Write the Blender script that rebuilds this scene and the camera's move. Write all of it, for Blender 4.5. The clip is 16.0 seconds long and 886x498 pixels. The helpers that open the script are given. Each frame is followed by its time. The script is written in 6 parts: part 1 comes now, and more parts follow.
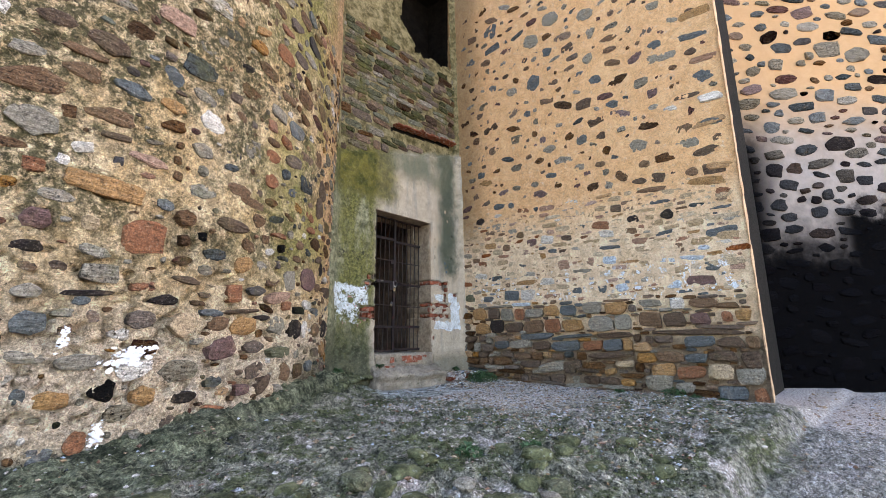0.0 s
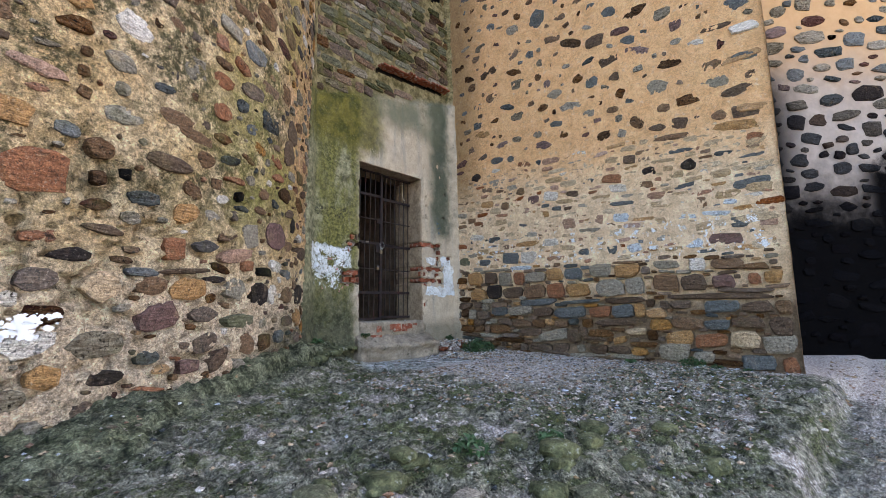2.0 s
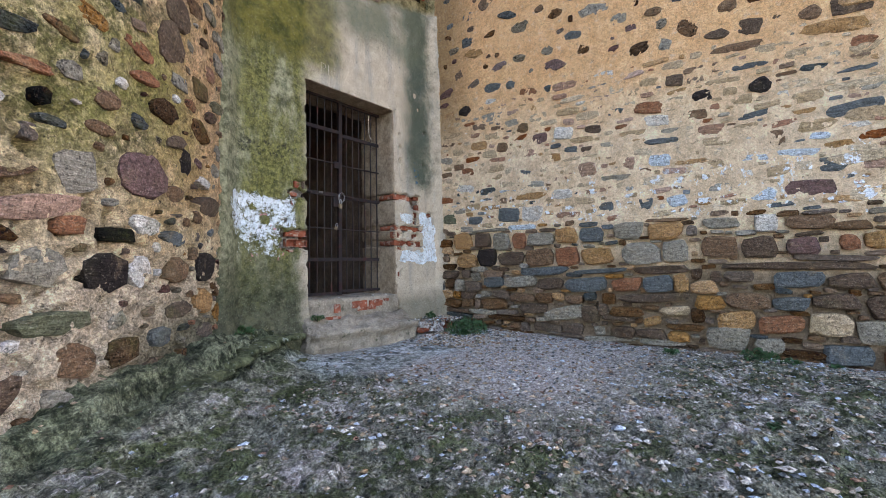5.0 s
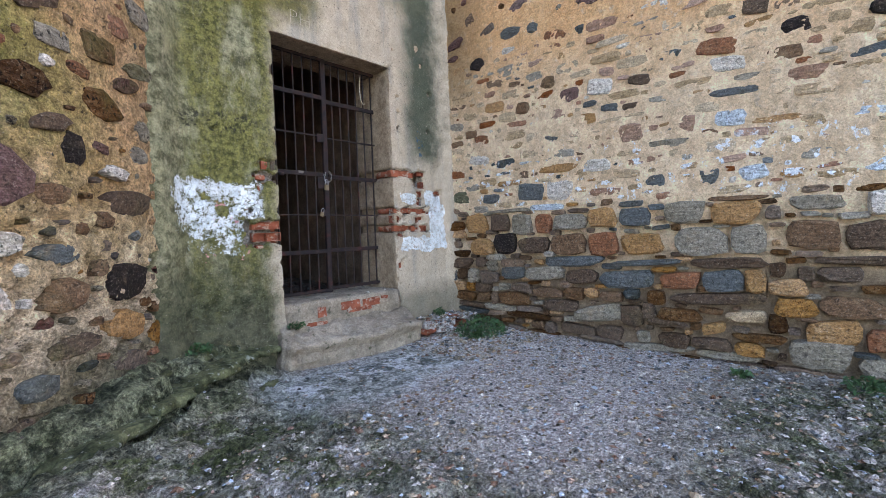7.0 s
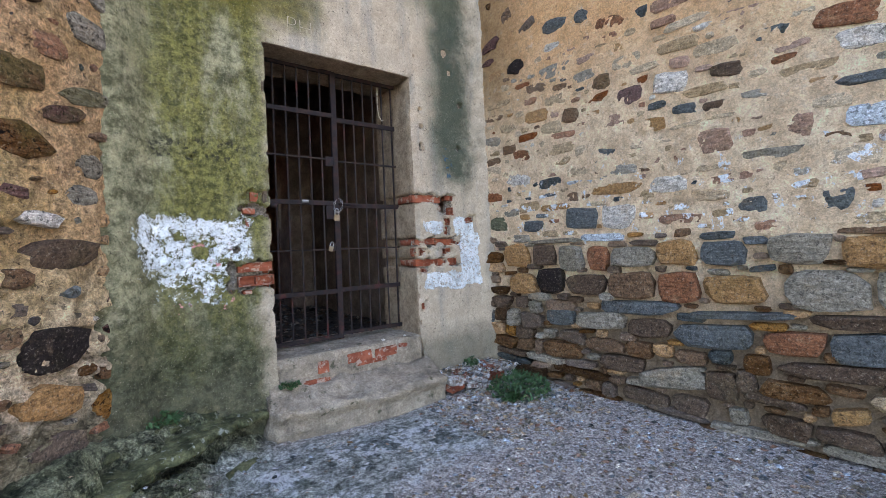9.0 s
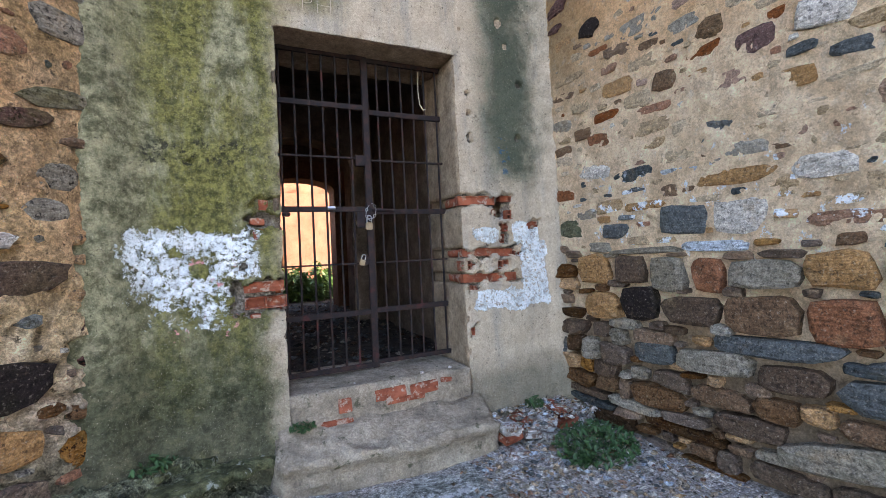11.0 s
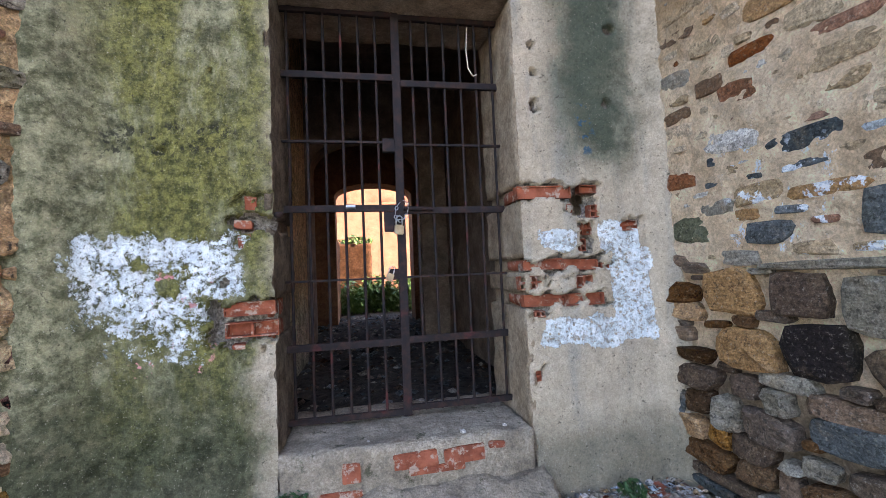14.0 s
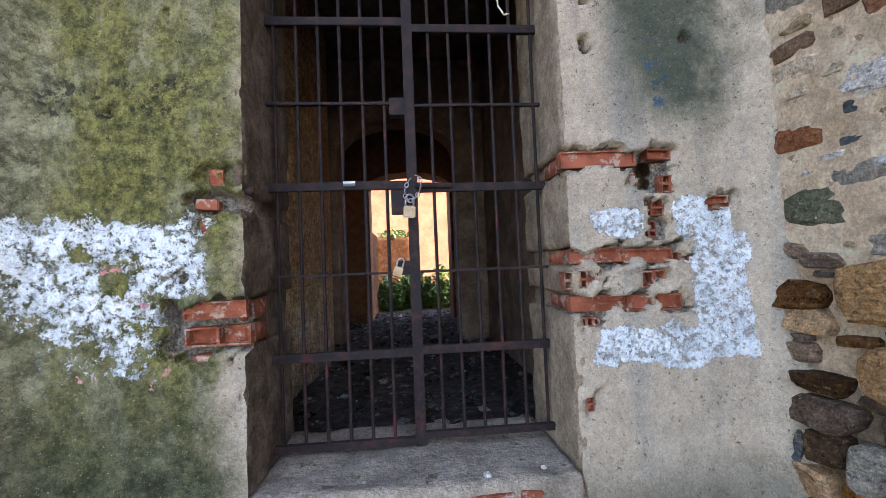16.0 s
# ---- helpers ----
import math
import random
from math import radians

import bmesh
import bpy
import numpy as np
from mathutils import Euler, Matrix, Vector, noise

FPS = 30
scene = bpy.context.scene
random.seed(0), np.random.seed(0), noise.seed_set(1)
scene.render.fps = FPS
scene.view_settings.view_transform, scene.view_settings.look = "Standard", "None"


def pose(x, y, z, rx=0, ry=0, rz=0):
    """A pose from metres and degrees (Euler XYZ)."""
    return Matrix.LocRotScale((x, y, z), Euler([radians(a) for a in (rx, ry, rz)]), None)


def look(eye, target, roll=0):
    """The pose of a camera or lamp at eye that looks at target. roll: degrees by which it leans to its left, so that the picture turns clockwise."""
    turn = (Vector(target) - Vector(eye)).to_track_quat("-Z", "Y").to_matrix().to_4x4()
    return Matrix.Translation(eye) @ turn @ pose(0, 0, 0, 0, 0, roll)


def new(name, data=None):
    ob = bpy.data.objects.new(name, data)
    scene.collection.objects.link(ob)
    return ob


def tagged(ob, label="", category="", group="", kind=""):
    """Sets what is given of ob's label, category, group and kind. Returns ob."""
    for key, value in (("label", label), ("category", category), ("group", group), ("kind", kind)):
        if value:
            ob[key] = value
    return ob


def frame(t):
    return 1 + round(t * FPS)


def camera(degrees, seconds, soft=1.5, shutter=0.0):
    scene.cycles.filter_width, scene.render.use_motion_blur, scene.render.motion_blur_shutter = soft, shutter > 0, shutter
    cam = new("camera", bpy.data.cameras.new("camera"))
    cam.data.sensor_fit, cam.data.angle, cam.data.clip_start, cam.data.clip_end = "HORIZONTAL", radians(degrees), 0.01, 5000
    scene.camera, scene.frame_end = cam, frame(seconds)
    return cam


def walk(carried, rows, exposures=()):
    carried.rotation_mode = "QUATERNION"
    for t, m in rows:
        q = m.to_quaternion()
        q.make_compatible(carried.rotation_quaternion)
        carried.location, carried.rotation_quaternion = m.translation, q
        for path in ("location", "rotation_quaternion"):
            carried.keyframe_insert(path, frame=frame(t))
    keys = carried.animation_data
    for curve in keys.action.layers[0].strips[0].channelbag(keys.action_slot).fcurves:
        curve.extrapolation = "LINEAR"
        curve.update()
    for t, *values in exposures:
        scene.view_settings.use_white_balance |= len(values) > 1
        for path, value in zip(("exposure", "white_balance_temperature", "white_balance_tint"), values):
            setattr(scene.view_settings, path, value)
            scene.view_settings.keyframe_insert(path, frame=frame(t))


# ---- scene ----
cam = camera(91.3, 16.0, 0.5)
PATH = [
    (0, (-4.05, -5.217, 0.573), (-2.632, -3.87, 0.988), -0.1),
    (0.5, (-3.91, -5.096, 0.592), (-2.481, -3.747, 0.963), -0.3),
    (1, (-3.787, -4.966, 0.573), (-2.334, -3.632, 0.904), -0.2),
    (1.5, (-3.672, -4.824, 0.533), (-2.207, -3.497, 0.836), -0.3),
    (2, (-3.536, -4.715, 0.552), (-2.073, -3.379, 0.827), -0.4),
    (2.5, (-3.344, -4.584, 0.5), (-1.887, -3.238, 0.757), -0.4),
    (3, (-3.143, -4.427, 0.505), (-1.68, -3.082, 0.733), -0.5),
    (3.5, (-2.953, -4.265, 0.509), (-1.468, -2.939, 0.704), -0.4),
    (4, (-2.763, -4.039, 0.568), (-1.245, -2.748, 0.745), -0.5),
    (4.2, (-2.709, -3.965, 0.593), (-1.179, -2.688, 0.756), -0.5),
    (6.3, (-1.898, -3.497, 0.853), (-0.413, -2.158, 0.806), -1.4),
    (6.5, (-1.817, -3.474, 0.869), (-0.345, -2.122, 0.81), -1.5),
    (7, (-1.631, -3.394, 0.945), (-0.203, -1.995, 0.868), -1.6),
    (7.5, (-1.468, -3.347, 1.007), (-0.096, -1.893, 0.933), -1.7),
    (8, (-1.271, -3.283, 1.022), (0.043, -1.776, 0.968), -1.9),
    (8.5, (-1.071, -3.205, 1.099), (0.19, -1.652, 1.067), -1.9),
    (9, (-0.898, -3.102, 1.137), (0.304, -1.504, 1.123), -2.0),
    (9.5, (-0.722, -2.969, 1.168), (0.389, -1.306, 1.169), -2.1),
    (9.7, (-0.632, -2.941, 1.187), (0.428, -1.245, 1.193), -2.3),
    (11.8, (-0.112, -2.513, 1.186), (0.607, -0.647, 1.222), -2.4),
    (12, (-0.08, -2.456, 1.184), (0.606, -0.578, 1.229), -2.4),
    (12.5, (0.015, -2.349, 1.203), (0.609, -0.44, 1.259), -2.3),
    (13, (0.093, -2.258, 1.18), (0.603, -0.326, 1.254), -2.3),
    (13.5, (0.229, -2.156, 1.177), (0.664, -0.205, 1.253), -2.3),
    (14, (0.336, -2.067, 1.199), (0.717, -0.105, 1.273), -2.3),
    (14.5, (0.402, -1.974, 1.191), (0.736, -0.003, 1.261), -2.2),
    (15, (0.448, -1.838, 1.181), (0.726, 0.142, 1.247), -2.2),
    (15.5, (0.497, -1.707, 1.191), (0.719, 0.28, 1.253), -2.2),
    (16, (0.537, -1.592, 1.179), (0.701, 0.4, 1.239), -2.2),
]
walk(cam, [(t, look(eye, target, roll)) for t, eye, target, roll in PATH], [(0.0, 2.93, 7300, 20), (1.0, 2.74, 7250, 20), (2.5, 2.74, 7200, 20), (4.0, 2.84, 7150, 20), (6.5, 3.12, 7050, 21), (12.0, 3.16, 6900, 21), (16.0, 3.32, 6800, 22)])

# ---- light ----
world = bpy.data.worlds.new("sky_world")
scene.world = world
world.use_nodes = True
wn = world.node_tree
wn.nodes.clear()
sky = wn.nodes.new("ShaderNodeTexSky")
sky.sky_type = "NISHITA"
sky.sun_disc = False
SUN_EL, SUN_AZ = 30.0, 110.0          # degrees; azimuth clockwise from +y
sky.sun_elevation, sky.sun_rotation = radians(SUN_EL), radians(SUN_AZ)
bg = wn.nodes.new("ShaderNodeBackground")
bg.inputs["Strength"].default_value = 0.15
wo = wn.nodes.new("ShaderNodeOutputWorld")
wn.links.new(sky.outputs[0], bg.inputs[0])
wn.links.new(bg.outputs[0], wo.inputs[0])
sun = new("sun", bpy.data.lights.new("sun", "SUN"))
sun.data.energy, sun.data.angle, sun.data.color = 3.6, radians(0.5), (1.0, 0.86, 0.66)
sdir = Vector((math.sin(radians(SUN_AZ)) * math.cos(radians(SUN_EL)), math.cos(radians(SUN_AZ)) * math.cos(radians(SUN_EL)), math.sin(radians(SUN_EL))))
sun.matrix_world = look(sdir * 60, (0, 0, 0))


# ---- material tools ----
class Nodes:
    """A short way to write node materials."""

    def __init__(self, name):
        self.mat = bpy.data.materials.new(name)
        self.mat.use_nodes = True
        self.t = self.mat.node_tree
        self.bsdf = self.t.nodes["Principled BSDF"]
        self.pos = self.t.nodes.new("ShaderNodeNewGeometry").outputs["Position"]

    def put(self, socket, value):
        if isinstance(value, bpy.types.NodeSocket):
            self.t.links.new(value, socket)
        elif isinstance(value, (tuple, list)) and len(value) == 3 and socket.type == "RGBA":
            socket.default_value = (*value, 1)
        else:
            socket.default_value = value

    def noise(self, scale, detail=5.0, rough=0.6, vec=None, stretch=None, color=False, shift=0.0):
        n = self.t.nodes.new("ShaderNodeTexNoise")
        v = vec or self.pos
        if stretch or shift:
            m = self.t.nodes.new("ShaderNodeMapping")
            m.inputs["Scale"].default_value = stretch or (1, 1, 1)
            m.inputs["Location"].default_value = (shift, shift * 1.7, shift * 0.6)
            self.put(m.inputs["Vector"], v)
            v = m.outputs[0]
        self.put(n.inputs["Vector"], v)
        n.inputs["Scale"].default_value, n.inputs["Detail"].default_value, n.inputs["Roughness"].default_value = scale, detail, rough
        return n.outputs["Color" if color else "Fac"]

    def voronoi(self, scale, feature="F1", stretch=None, color=False):
        n = self.t.nodes.new("ShaderNodeTexVoronoi")
        n.feature = feature
        v = self.pos
        if stretch:
            m = self.t.nodes.new("ShaderNodeMapping")
            m.inputs["Scale"].default_value = stretch
            self.put(m.inputs["Vector"], v)
            v = m.outputs[0]
        self.put(n.inputs["Vector"], v)
        n.inputs["Scale"].default_value = scale
        return n.outputs["Color" if color else "Distance"]

    def math(self, op, a, b=0.0, c=0.0, clamp=False):
        n = self.t.nodes.new("ShaderNodeMath")
        n.operation, n.use_clamp = op, clamp
        for s, v in zip(n.inputs, (a, b, c)):
            self.put(s, v)
        return n.outputs[0]

    def step(self, v, lo, hi, a=0.0, b=1.0):
        n = self.t.nodes.new("ShaderNodeMapRange")
        n.interpolation_type = "SMOOTHSTEP"
        for s, x in zip(n.inputs, (v, lo, hi, a, b)):
            self.put(s, x)
        return n.outputs[0]

    def mix(self, f, a, b, mode="MIX"):
        n = self.t.nodes.new("ShaderNodeMix")
        n.data_type, n.blend_type = "RGBA", mode
        self.put(n.inputs["Factor"], f)
        self.put(n.inputs["A"], a)
        self.put(n.inputs["B"], b)
        return n.outputs["Result"]

    def ramp(self, f, stops, constant=False):
        n = self.t.nodes.new("ShaderNodeValToRGB")
        n.color_ramp.interpolation = "CONSTANT" if constant else "LINEAR"
        e = n.color_ramp.elements
        while len(e) < len(stops):
            e.new(0.5)
        for el, (p, c) in zip(e, stops):
            el.position, el.color = p, (*c, 1)
        self.put(n.inputs[0], f)
        return n.outputs[0]

    def xyz(self, v=None):
        n = self.t.nodes.new("ShaderNodeSeparateXYZ")
        self.put(n.inputs[0], v or self.pos)
        return n.outputs

    def warped(self, scale, amount):
        """Position shaken by noise, for ragged borders."""
        c = self.noise(scale, 5, 0.65, color=True)
        a = self.t.nodes.new("ShaderNodeVectorMath")
        a.operation = "MULTIPLY_ADD"
        self.put(a.inputs[0], c)
        a.inputs[1].default_value = (amount,) * 3
        self.put(a.inputs[2], self.pos)
        b = self.t.nodes.new("ShaderNodeVectorMath")
        b.operation = "SUBTRACT"
        self.put(b.inputs[0], a.outputs[0])
        b.inputs[1].default_value = (amount / 2,) * 3
        return self.xyz(b.outputs[0])

    def zone(self, p, x0, x1, z0, z1, soft=0.03, a="X", b="Z"):
        """1 inside a box of two axes with soft sides."""
        u, v = p[a], p[b]
        f = self.math("MULTIPLY", self.step(u, x0 - soft, x0 + soft), self.step(u, x1 + soft, x1 - soft))
        g = self.math("MULTIPLY", self.step(v, z0 - soft, z0 + soft), self.step(v, z1 + soft, z1 - soft))
        return self.math("MULTIPLY", f, g)

    def grit(self, c, lo=0.5, hi=1.35, scale=38, fine=0.5):
        """Grain at two sizes laid over a colour."""
        a = self.math("MULTIPLY_ADD", self.step(self.noise(scale, 6, 0.85, shift=23), 0.37, 0.63), hi - lo, lo)
        b = self.math("MULTIPLY_ADD", self.step(self.noise(scale * 3.1, 3, 0.8, shift=29), 0.38, 0.62), fine, 1 - fine / 2)
        n = self.t.nodes.new("ShaderNodeVectorMath")
        n.operation = "SCALE"
        self.put(n.inputs[0], c)
        self.put(n.inputs["Scale"], self.math("MULTIPLY", a, b))
        return n.outputs[0]

    def bump(self, h, strength=0.5, dist=0.01):
        n = self.t.nodes.new("ShaderNodeBump")
        n.inputs["Strength"].default_value, n.inputs["Distance"].default_value = strength, dist
        self.put(n.inputs["Height"], h)
        self.put(self.bsdf.inputs["Normal"], n.outputs[0])

    def deepen(self, c):
        """Spreads a colour's tones: dark grains darker, pale ones paler."""
        g = self.t.nodes.new("ShaderNodeGamma")
        g.inputs["Gamma"].default_value = 1.28
        h = self.t.nodes.new("ShaderNodeHueSaturation")
        h.inputs["Saturation"].default_value = 0.92
        self.put(h.inputs["Color"], c)
        self.put(g.inputs["Color"], h.outputs[0])
        n = self.t.nodes.new("ShaderNodeVectorMath")
        n.operation = "SCALE"
        self.put(n.inputs[0], g.outputs[0])
        n.inputs["Scale"].default_value = 1.34
        k = self.t.nodes.new("ShaderNodeVectorMath")
        k.operation = "MINIMUM"
        self.put(k.inputs[0], n.outputs[0])
        k.inputs[1].default_value = (0.86, 0.86, 0.86)
        return k.outputs[0]

    def done(self, color, rough=0.9, metal=0.0):
        if isinstance(rough, float) and rough > 0.8 and isinstance(color, bpy.types.NodeSocket):
            color = self.deepen(color)
        self.put(self.bsdf.inputs["Base Color"], color)
        self.put(self.bsdf.inputs["Roughness"], rough)
        self.bsdf.inputs["Metallic"].default_value = metal
        self.bsdf.inputs["Specular IOR Level"].default_value = 0.12 if isinstance(rough, float) and rough > 0.8 else 0.5
        return self.mat


PALETTE = {
    "brown": (0.22, 0.14, 0.085), "grey": (0.31, 0.28, 0.23), "slate": (0.15, 0.165, 0.17), "ochre": (0.40, 0.24, 0.105),
    "quartz": (0.60, 0.56, 0.51), "rust": (0.31, 0.145, 0.075), "dark": (0.045, 0.034, 0.032), "purple": (0.20, 0.125, 0.115),
    "bluewhite": (0.52, 0.58, 0.64), "green": (0.17, 0.175, 0.115), "beige": (0.48, 0.37, 0.25), "pinkish": (0.40, 0.265, 0.20), "umber": (0.15, 0.105, 0.075), "sand": (0.50, 0.40, 0.28),
}


def soot_shade_mask(m):
    """Where fire has blackened the far wall, shade painted in too: its foot, the corner and the far side."""
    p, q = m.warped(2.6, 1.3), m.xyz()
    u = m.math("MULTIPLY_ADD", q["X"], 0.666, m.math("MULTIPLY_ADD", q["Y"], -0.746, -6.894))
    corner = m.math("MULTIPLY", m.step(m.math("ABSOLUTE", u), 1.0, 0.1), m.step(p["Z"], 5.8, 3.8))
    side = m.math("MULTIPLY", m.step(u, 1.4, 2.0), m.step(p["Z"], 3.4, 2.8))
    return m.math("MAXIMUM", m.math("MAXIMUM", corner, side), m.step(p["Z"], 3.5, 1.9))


def stone_material(name, tones, source, moss=0.0, soot=False, paint=False, deep=1.0):
    """Layered rubble stone; tones are shared out at random. source: 'object', 'island' or a palette name."""
    m = Nodes(name)
    if source == "object":
        r = m.t.nodes.new("ShaderNodeObjectInfo").outputs["Random"]
    elif source == "island":
        r = m.t.nodes.new("ShaderNodeNewGeometry").outputs["Random Per Island"]
    else:
        r = None
    if r:
        n = len(tones)
        base = m.ramp(r, [(i / n, PALETTE[t]) for i, t in enumerate(tones)], True)
        lift = m.math("FRACT", m.math("MULTIPLY", r, 7.31))
    else:
        base = PALETTE[source]
        lift = 0.5
    strata = m.noise(9, 6, 0.7, stretch=(1.2, 1.2, 6))
    fine = m.noise(70, 4, 0.7)
    c = m.mix(m.step(strata, 0.35, 0.65), m.mix(0.8 * deep, base, (0.42, 0.38, 0.34), "MULTIPLY"), base)
    c = m.mix(m.step(m.noise(6, 5, 0.7), 0.55, 0.72, 0, 0.5), c, (0.33, 0.24, 0.15))
    c = m.mix(m.step(fine, 0.55, 0.7, 0, 0.45), c, (0.42, 0.38, 0.32))
    c = m.mix(m.step(m.noise(38, 5, 0.75, shift=2), 0.46, 0.38, 0, 0.85 * deep), c, (0.02, 0.017, 0.014))
    br = m.t.nodes.new("ShaderNodeBrightContrast")
    m.put(br.inputs[0], c)
    m.put(br.inputs[1], m.math("MULTIPLY_ADD", lift, 0.12, -0.06))
    c = br.outputs[0]
    if moss:
        g = m.step(m.noise(2.6, 6, 0.7, shift=4), 0.5, 0.66, 0, moss)
        c = m.mix(g, c, m.mix(m.noise(30), (0.07, 0.075, 0.035), (0.2, 0.19, 0.06)))
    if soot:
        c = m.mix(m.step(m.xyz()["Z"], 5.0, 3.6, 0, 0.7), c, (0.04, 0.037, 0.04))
        # darker than bare soot: the wall's shade is in this colour too
        c = m.mix(m.math("MULTIPLY", soot_shade_mask(m), 0.95), c, (0.010, 0.010, 0.012))
    if paint:
        p = m.warped(7, 0.25)
        band = m.zone(p, -4.2, -0.4, 1.12, 1.62, 0.06, "Y", "Z")
        c = m.mix(m.math("MULTIPLY", band, m.step(m.noise(9, 5, 0.7, shift=9), 0.54, 0.58)), c, (0.66, 0.70, 0.76))
    m.bump(m.math("ADD", m.math("MULTIPLY", strata, 1.2), m.math("MULTIPLY", fine, 0.5)), 1.0, 0.025)
    out = m.done(m.grit(c, 0.72, 1.2, 38, 0.4), 0.85)
    if soot:
        m.bsdf.inputs["Specular IOR Level"].default_value = 0.0
    return out


def tower_mortar():
    m = Nodes("tower_mortar")
    z = m.xyz()["Z"]
    big, mid, fine = m.noise(1.3, 6, 0.65), m.noise(7, 6, 0.7), m.noise(60, 5, 0.75)
    c = m.mix(m.step(mid, 0.35, 0.65), (0.38, 0.285, 0.165), (0.76, 0.60, 0.40))
    c = m.mix(m.step(big, 0.45, 0.62, 0, 0.6), c, (0.60, 0.42, 0.22))
    c = m.mix(m.step(z, 1.1, 0.4, 0, 0.6), c, m.mix(m.step(fine, 0.35, 0.65), (0.42, 0.34, 0.27), (0.74, 0.64, 0.54)))
    band = m.math("MULTIPLY", m.step(z, 0.9, 1.5), m.step(m.noise(2.0, 7, 0.75, shift=2), 0.43, 0.53))
    band = m.math("MULTIPLY", band, m.step(m.xyz()["X"], -1.1, -1.9, 0.25, 1))
    # ochre mortar by the door corner, warm bounced light painted into its tint
    c = m.mix(m.math("MULTIPLY", m.step(m.xyz()["X"], -1.9, -1.3, 0, 0.7), m.step(z, 0.9, 1.3)), c, m.mix(mid, (0.48, 0.27, 0.13), (0.66, 0.44, 0.27)))
    c = m.mix(m.math("MULTIPLY", band, m.step(m.noise(20, 6, 0.8, shift=31), 0.40, 0.54, 0.0, 0.9)), c, (0.10, 0.095, 0.048))
    ge = m.math("MULTIPLY", m.math("MULTIPLY", m.step(m.xyz()["X"], -2.9, -1.9), m.step(m.xyz()["X"], -1.0, -1.6, 0.25, 1)), m.step(m.noise(1.1, 5, 0.6, shift=7), 0.38, 0.6))
    c = m.mix(m.math("MULTIPLY", ge, m.step(z, 0.7, 1.6, 0, 0.7)), c, (0.30, 0.28, 0.085))
    c = m.mix(m.step(m.math("MULTIPLY_ADD", big, 0.8, z), 0.42, 0.1, 0, 0.8), c, (0.10, 0.11, 0.06))
    c = m.mix(m.math("MULTIPLY", m.step(m.math("MULTIPLY_ADD", mid, 0.6, z), 0.95, 0.5), m.step(m.xyz()["X"], -2.2, -1.3, 0, 0.8)), c, m.mix(mid, (0.04, 0.045, 0.025), (0.16, 0.16, 0.10)))
    c = m.mix(m.step(m.voronoi(45), 0.16, 0.1, 0, 0.4), c, (0.56, 0.52, 0.46))
    c = m.mix(m.step(m.noise(24, 6, 0.8, shift=14), 0.44, 0.36, 0, 0.75), c, (0.05, 0.042, 0.03))
    m.bump(m.math("ADD", m.math("MULTIPLY", mid, 1.3), m.math("MULTIPLY", fine, 1.3)), 1.0, 0.04)
    return m.done(m.grit(c, 0.62, 1.28, 24, 0.4), 0.95)


def ochre_mortar():
    m = Nodes("ochre_mortar")
    p = m.warped(2.5, 0.5)
    z = p["Z"]
    mid, fine = m.noise(6, 6, 0.7), m.noise(55, 5, 0.75)
    hi = m.mix(m.step(mid, 0.3, 0.7), (0.60, 0.365, 0.185), (0.72, 0.47, 0.26))
    lo = m.mix(m.step(mid, 0.35, 0.65), (0.55, 0.415, 0.28), (0.74, 0.585, 0.42))
    c = m.mix(m.step(z, 1.9, 3.0), lo, hi)
    c = m.mix(m.step(m.noise(14, 5, 0.7, shift=5), 0.55, 0.72, 0, 0.5), c, (0.62, 0.55, 0.46))
    c = m.mix(m.step(m.noise(28, 6, 0.8, shift=14), 0.42, 0.36, 0, 0.5), c, (0.22, 0.15, 0.09))
    c = m.mix(m.step(fine, 0.58, 0.7, 0, 0.35), c, (0.72, 0.6, 0.46))
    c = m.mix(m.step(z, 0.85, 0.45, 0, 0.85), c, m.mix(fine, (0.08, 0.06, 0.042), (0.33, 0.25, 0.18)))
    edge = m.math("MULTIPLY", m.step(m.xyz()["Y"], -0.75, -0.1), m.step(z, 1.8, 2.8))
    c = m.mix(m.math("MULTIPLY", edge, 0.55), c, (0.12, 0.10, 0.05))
    band = m.zone(m.warped(7, 0.25), -4.2, -0.4, 1.1, 1.72, 0.06, "Y", "Z")
    c = m.mix(m.math("MULTIPLY", band, m.step(m.noise(11, 6, 0.75, stretch=(1, 1, 0.7), shift=9), 0.6, 0.63)), c, (0.68, 0.72, 0.78))
    m.bump(m.math("ADD", m.math("MULTIPLY", mid, 1.2), m.math("MULTIPLY", fine, 1.3)), 1.0, 0.03)
    return m.done(m.grit(c, 0.84, 1.12, 30, 0.22), 0.95)


def soot_shade_mortar():
    m = Nodes("soot_shade_mortar")
    p = m.warped(1.6, 0.9)
    mid, fine = m.noise(6, 6, 0.7), m.noise(55, 5, 0.75)
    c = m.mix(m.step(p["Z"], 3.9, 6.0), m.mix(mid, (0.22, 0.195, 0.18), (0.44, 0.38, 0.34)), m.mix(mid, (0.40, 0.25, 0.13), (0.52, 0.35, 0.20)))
    # soot, taken further down so the colour also holds the shade there
    c = m.mix(m.math("MULTIPLY", soot_shade_mask(m), m.step(fine, 0.7, 0.5, 0.95, 0.995)), c, (0.007, 0.007, 0.008))
    m.bump(m.math("ADD", mid, fine), 0.7, 0.02)
    out = m.done(c, 0.95)
    m.bsdf.inputs["Specular IOR Level"].default_value = 0.0
    return out


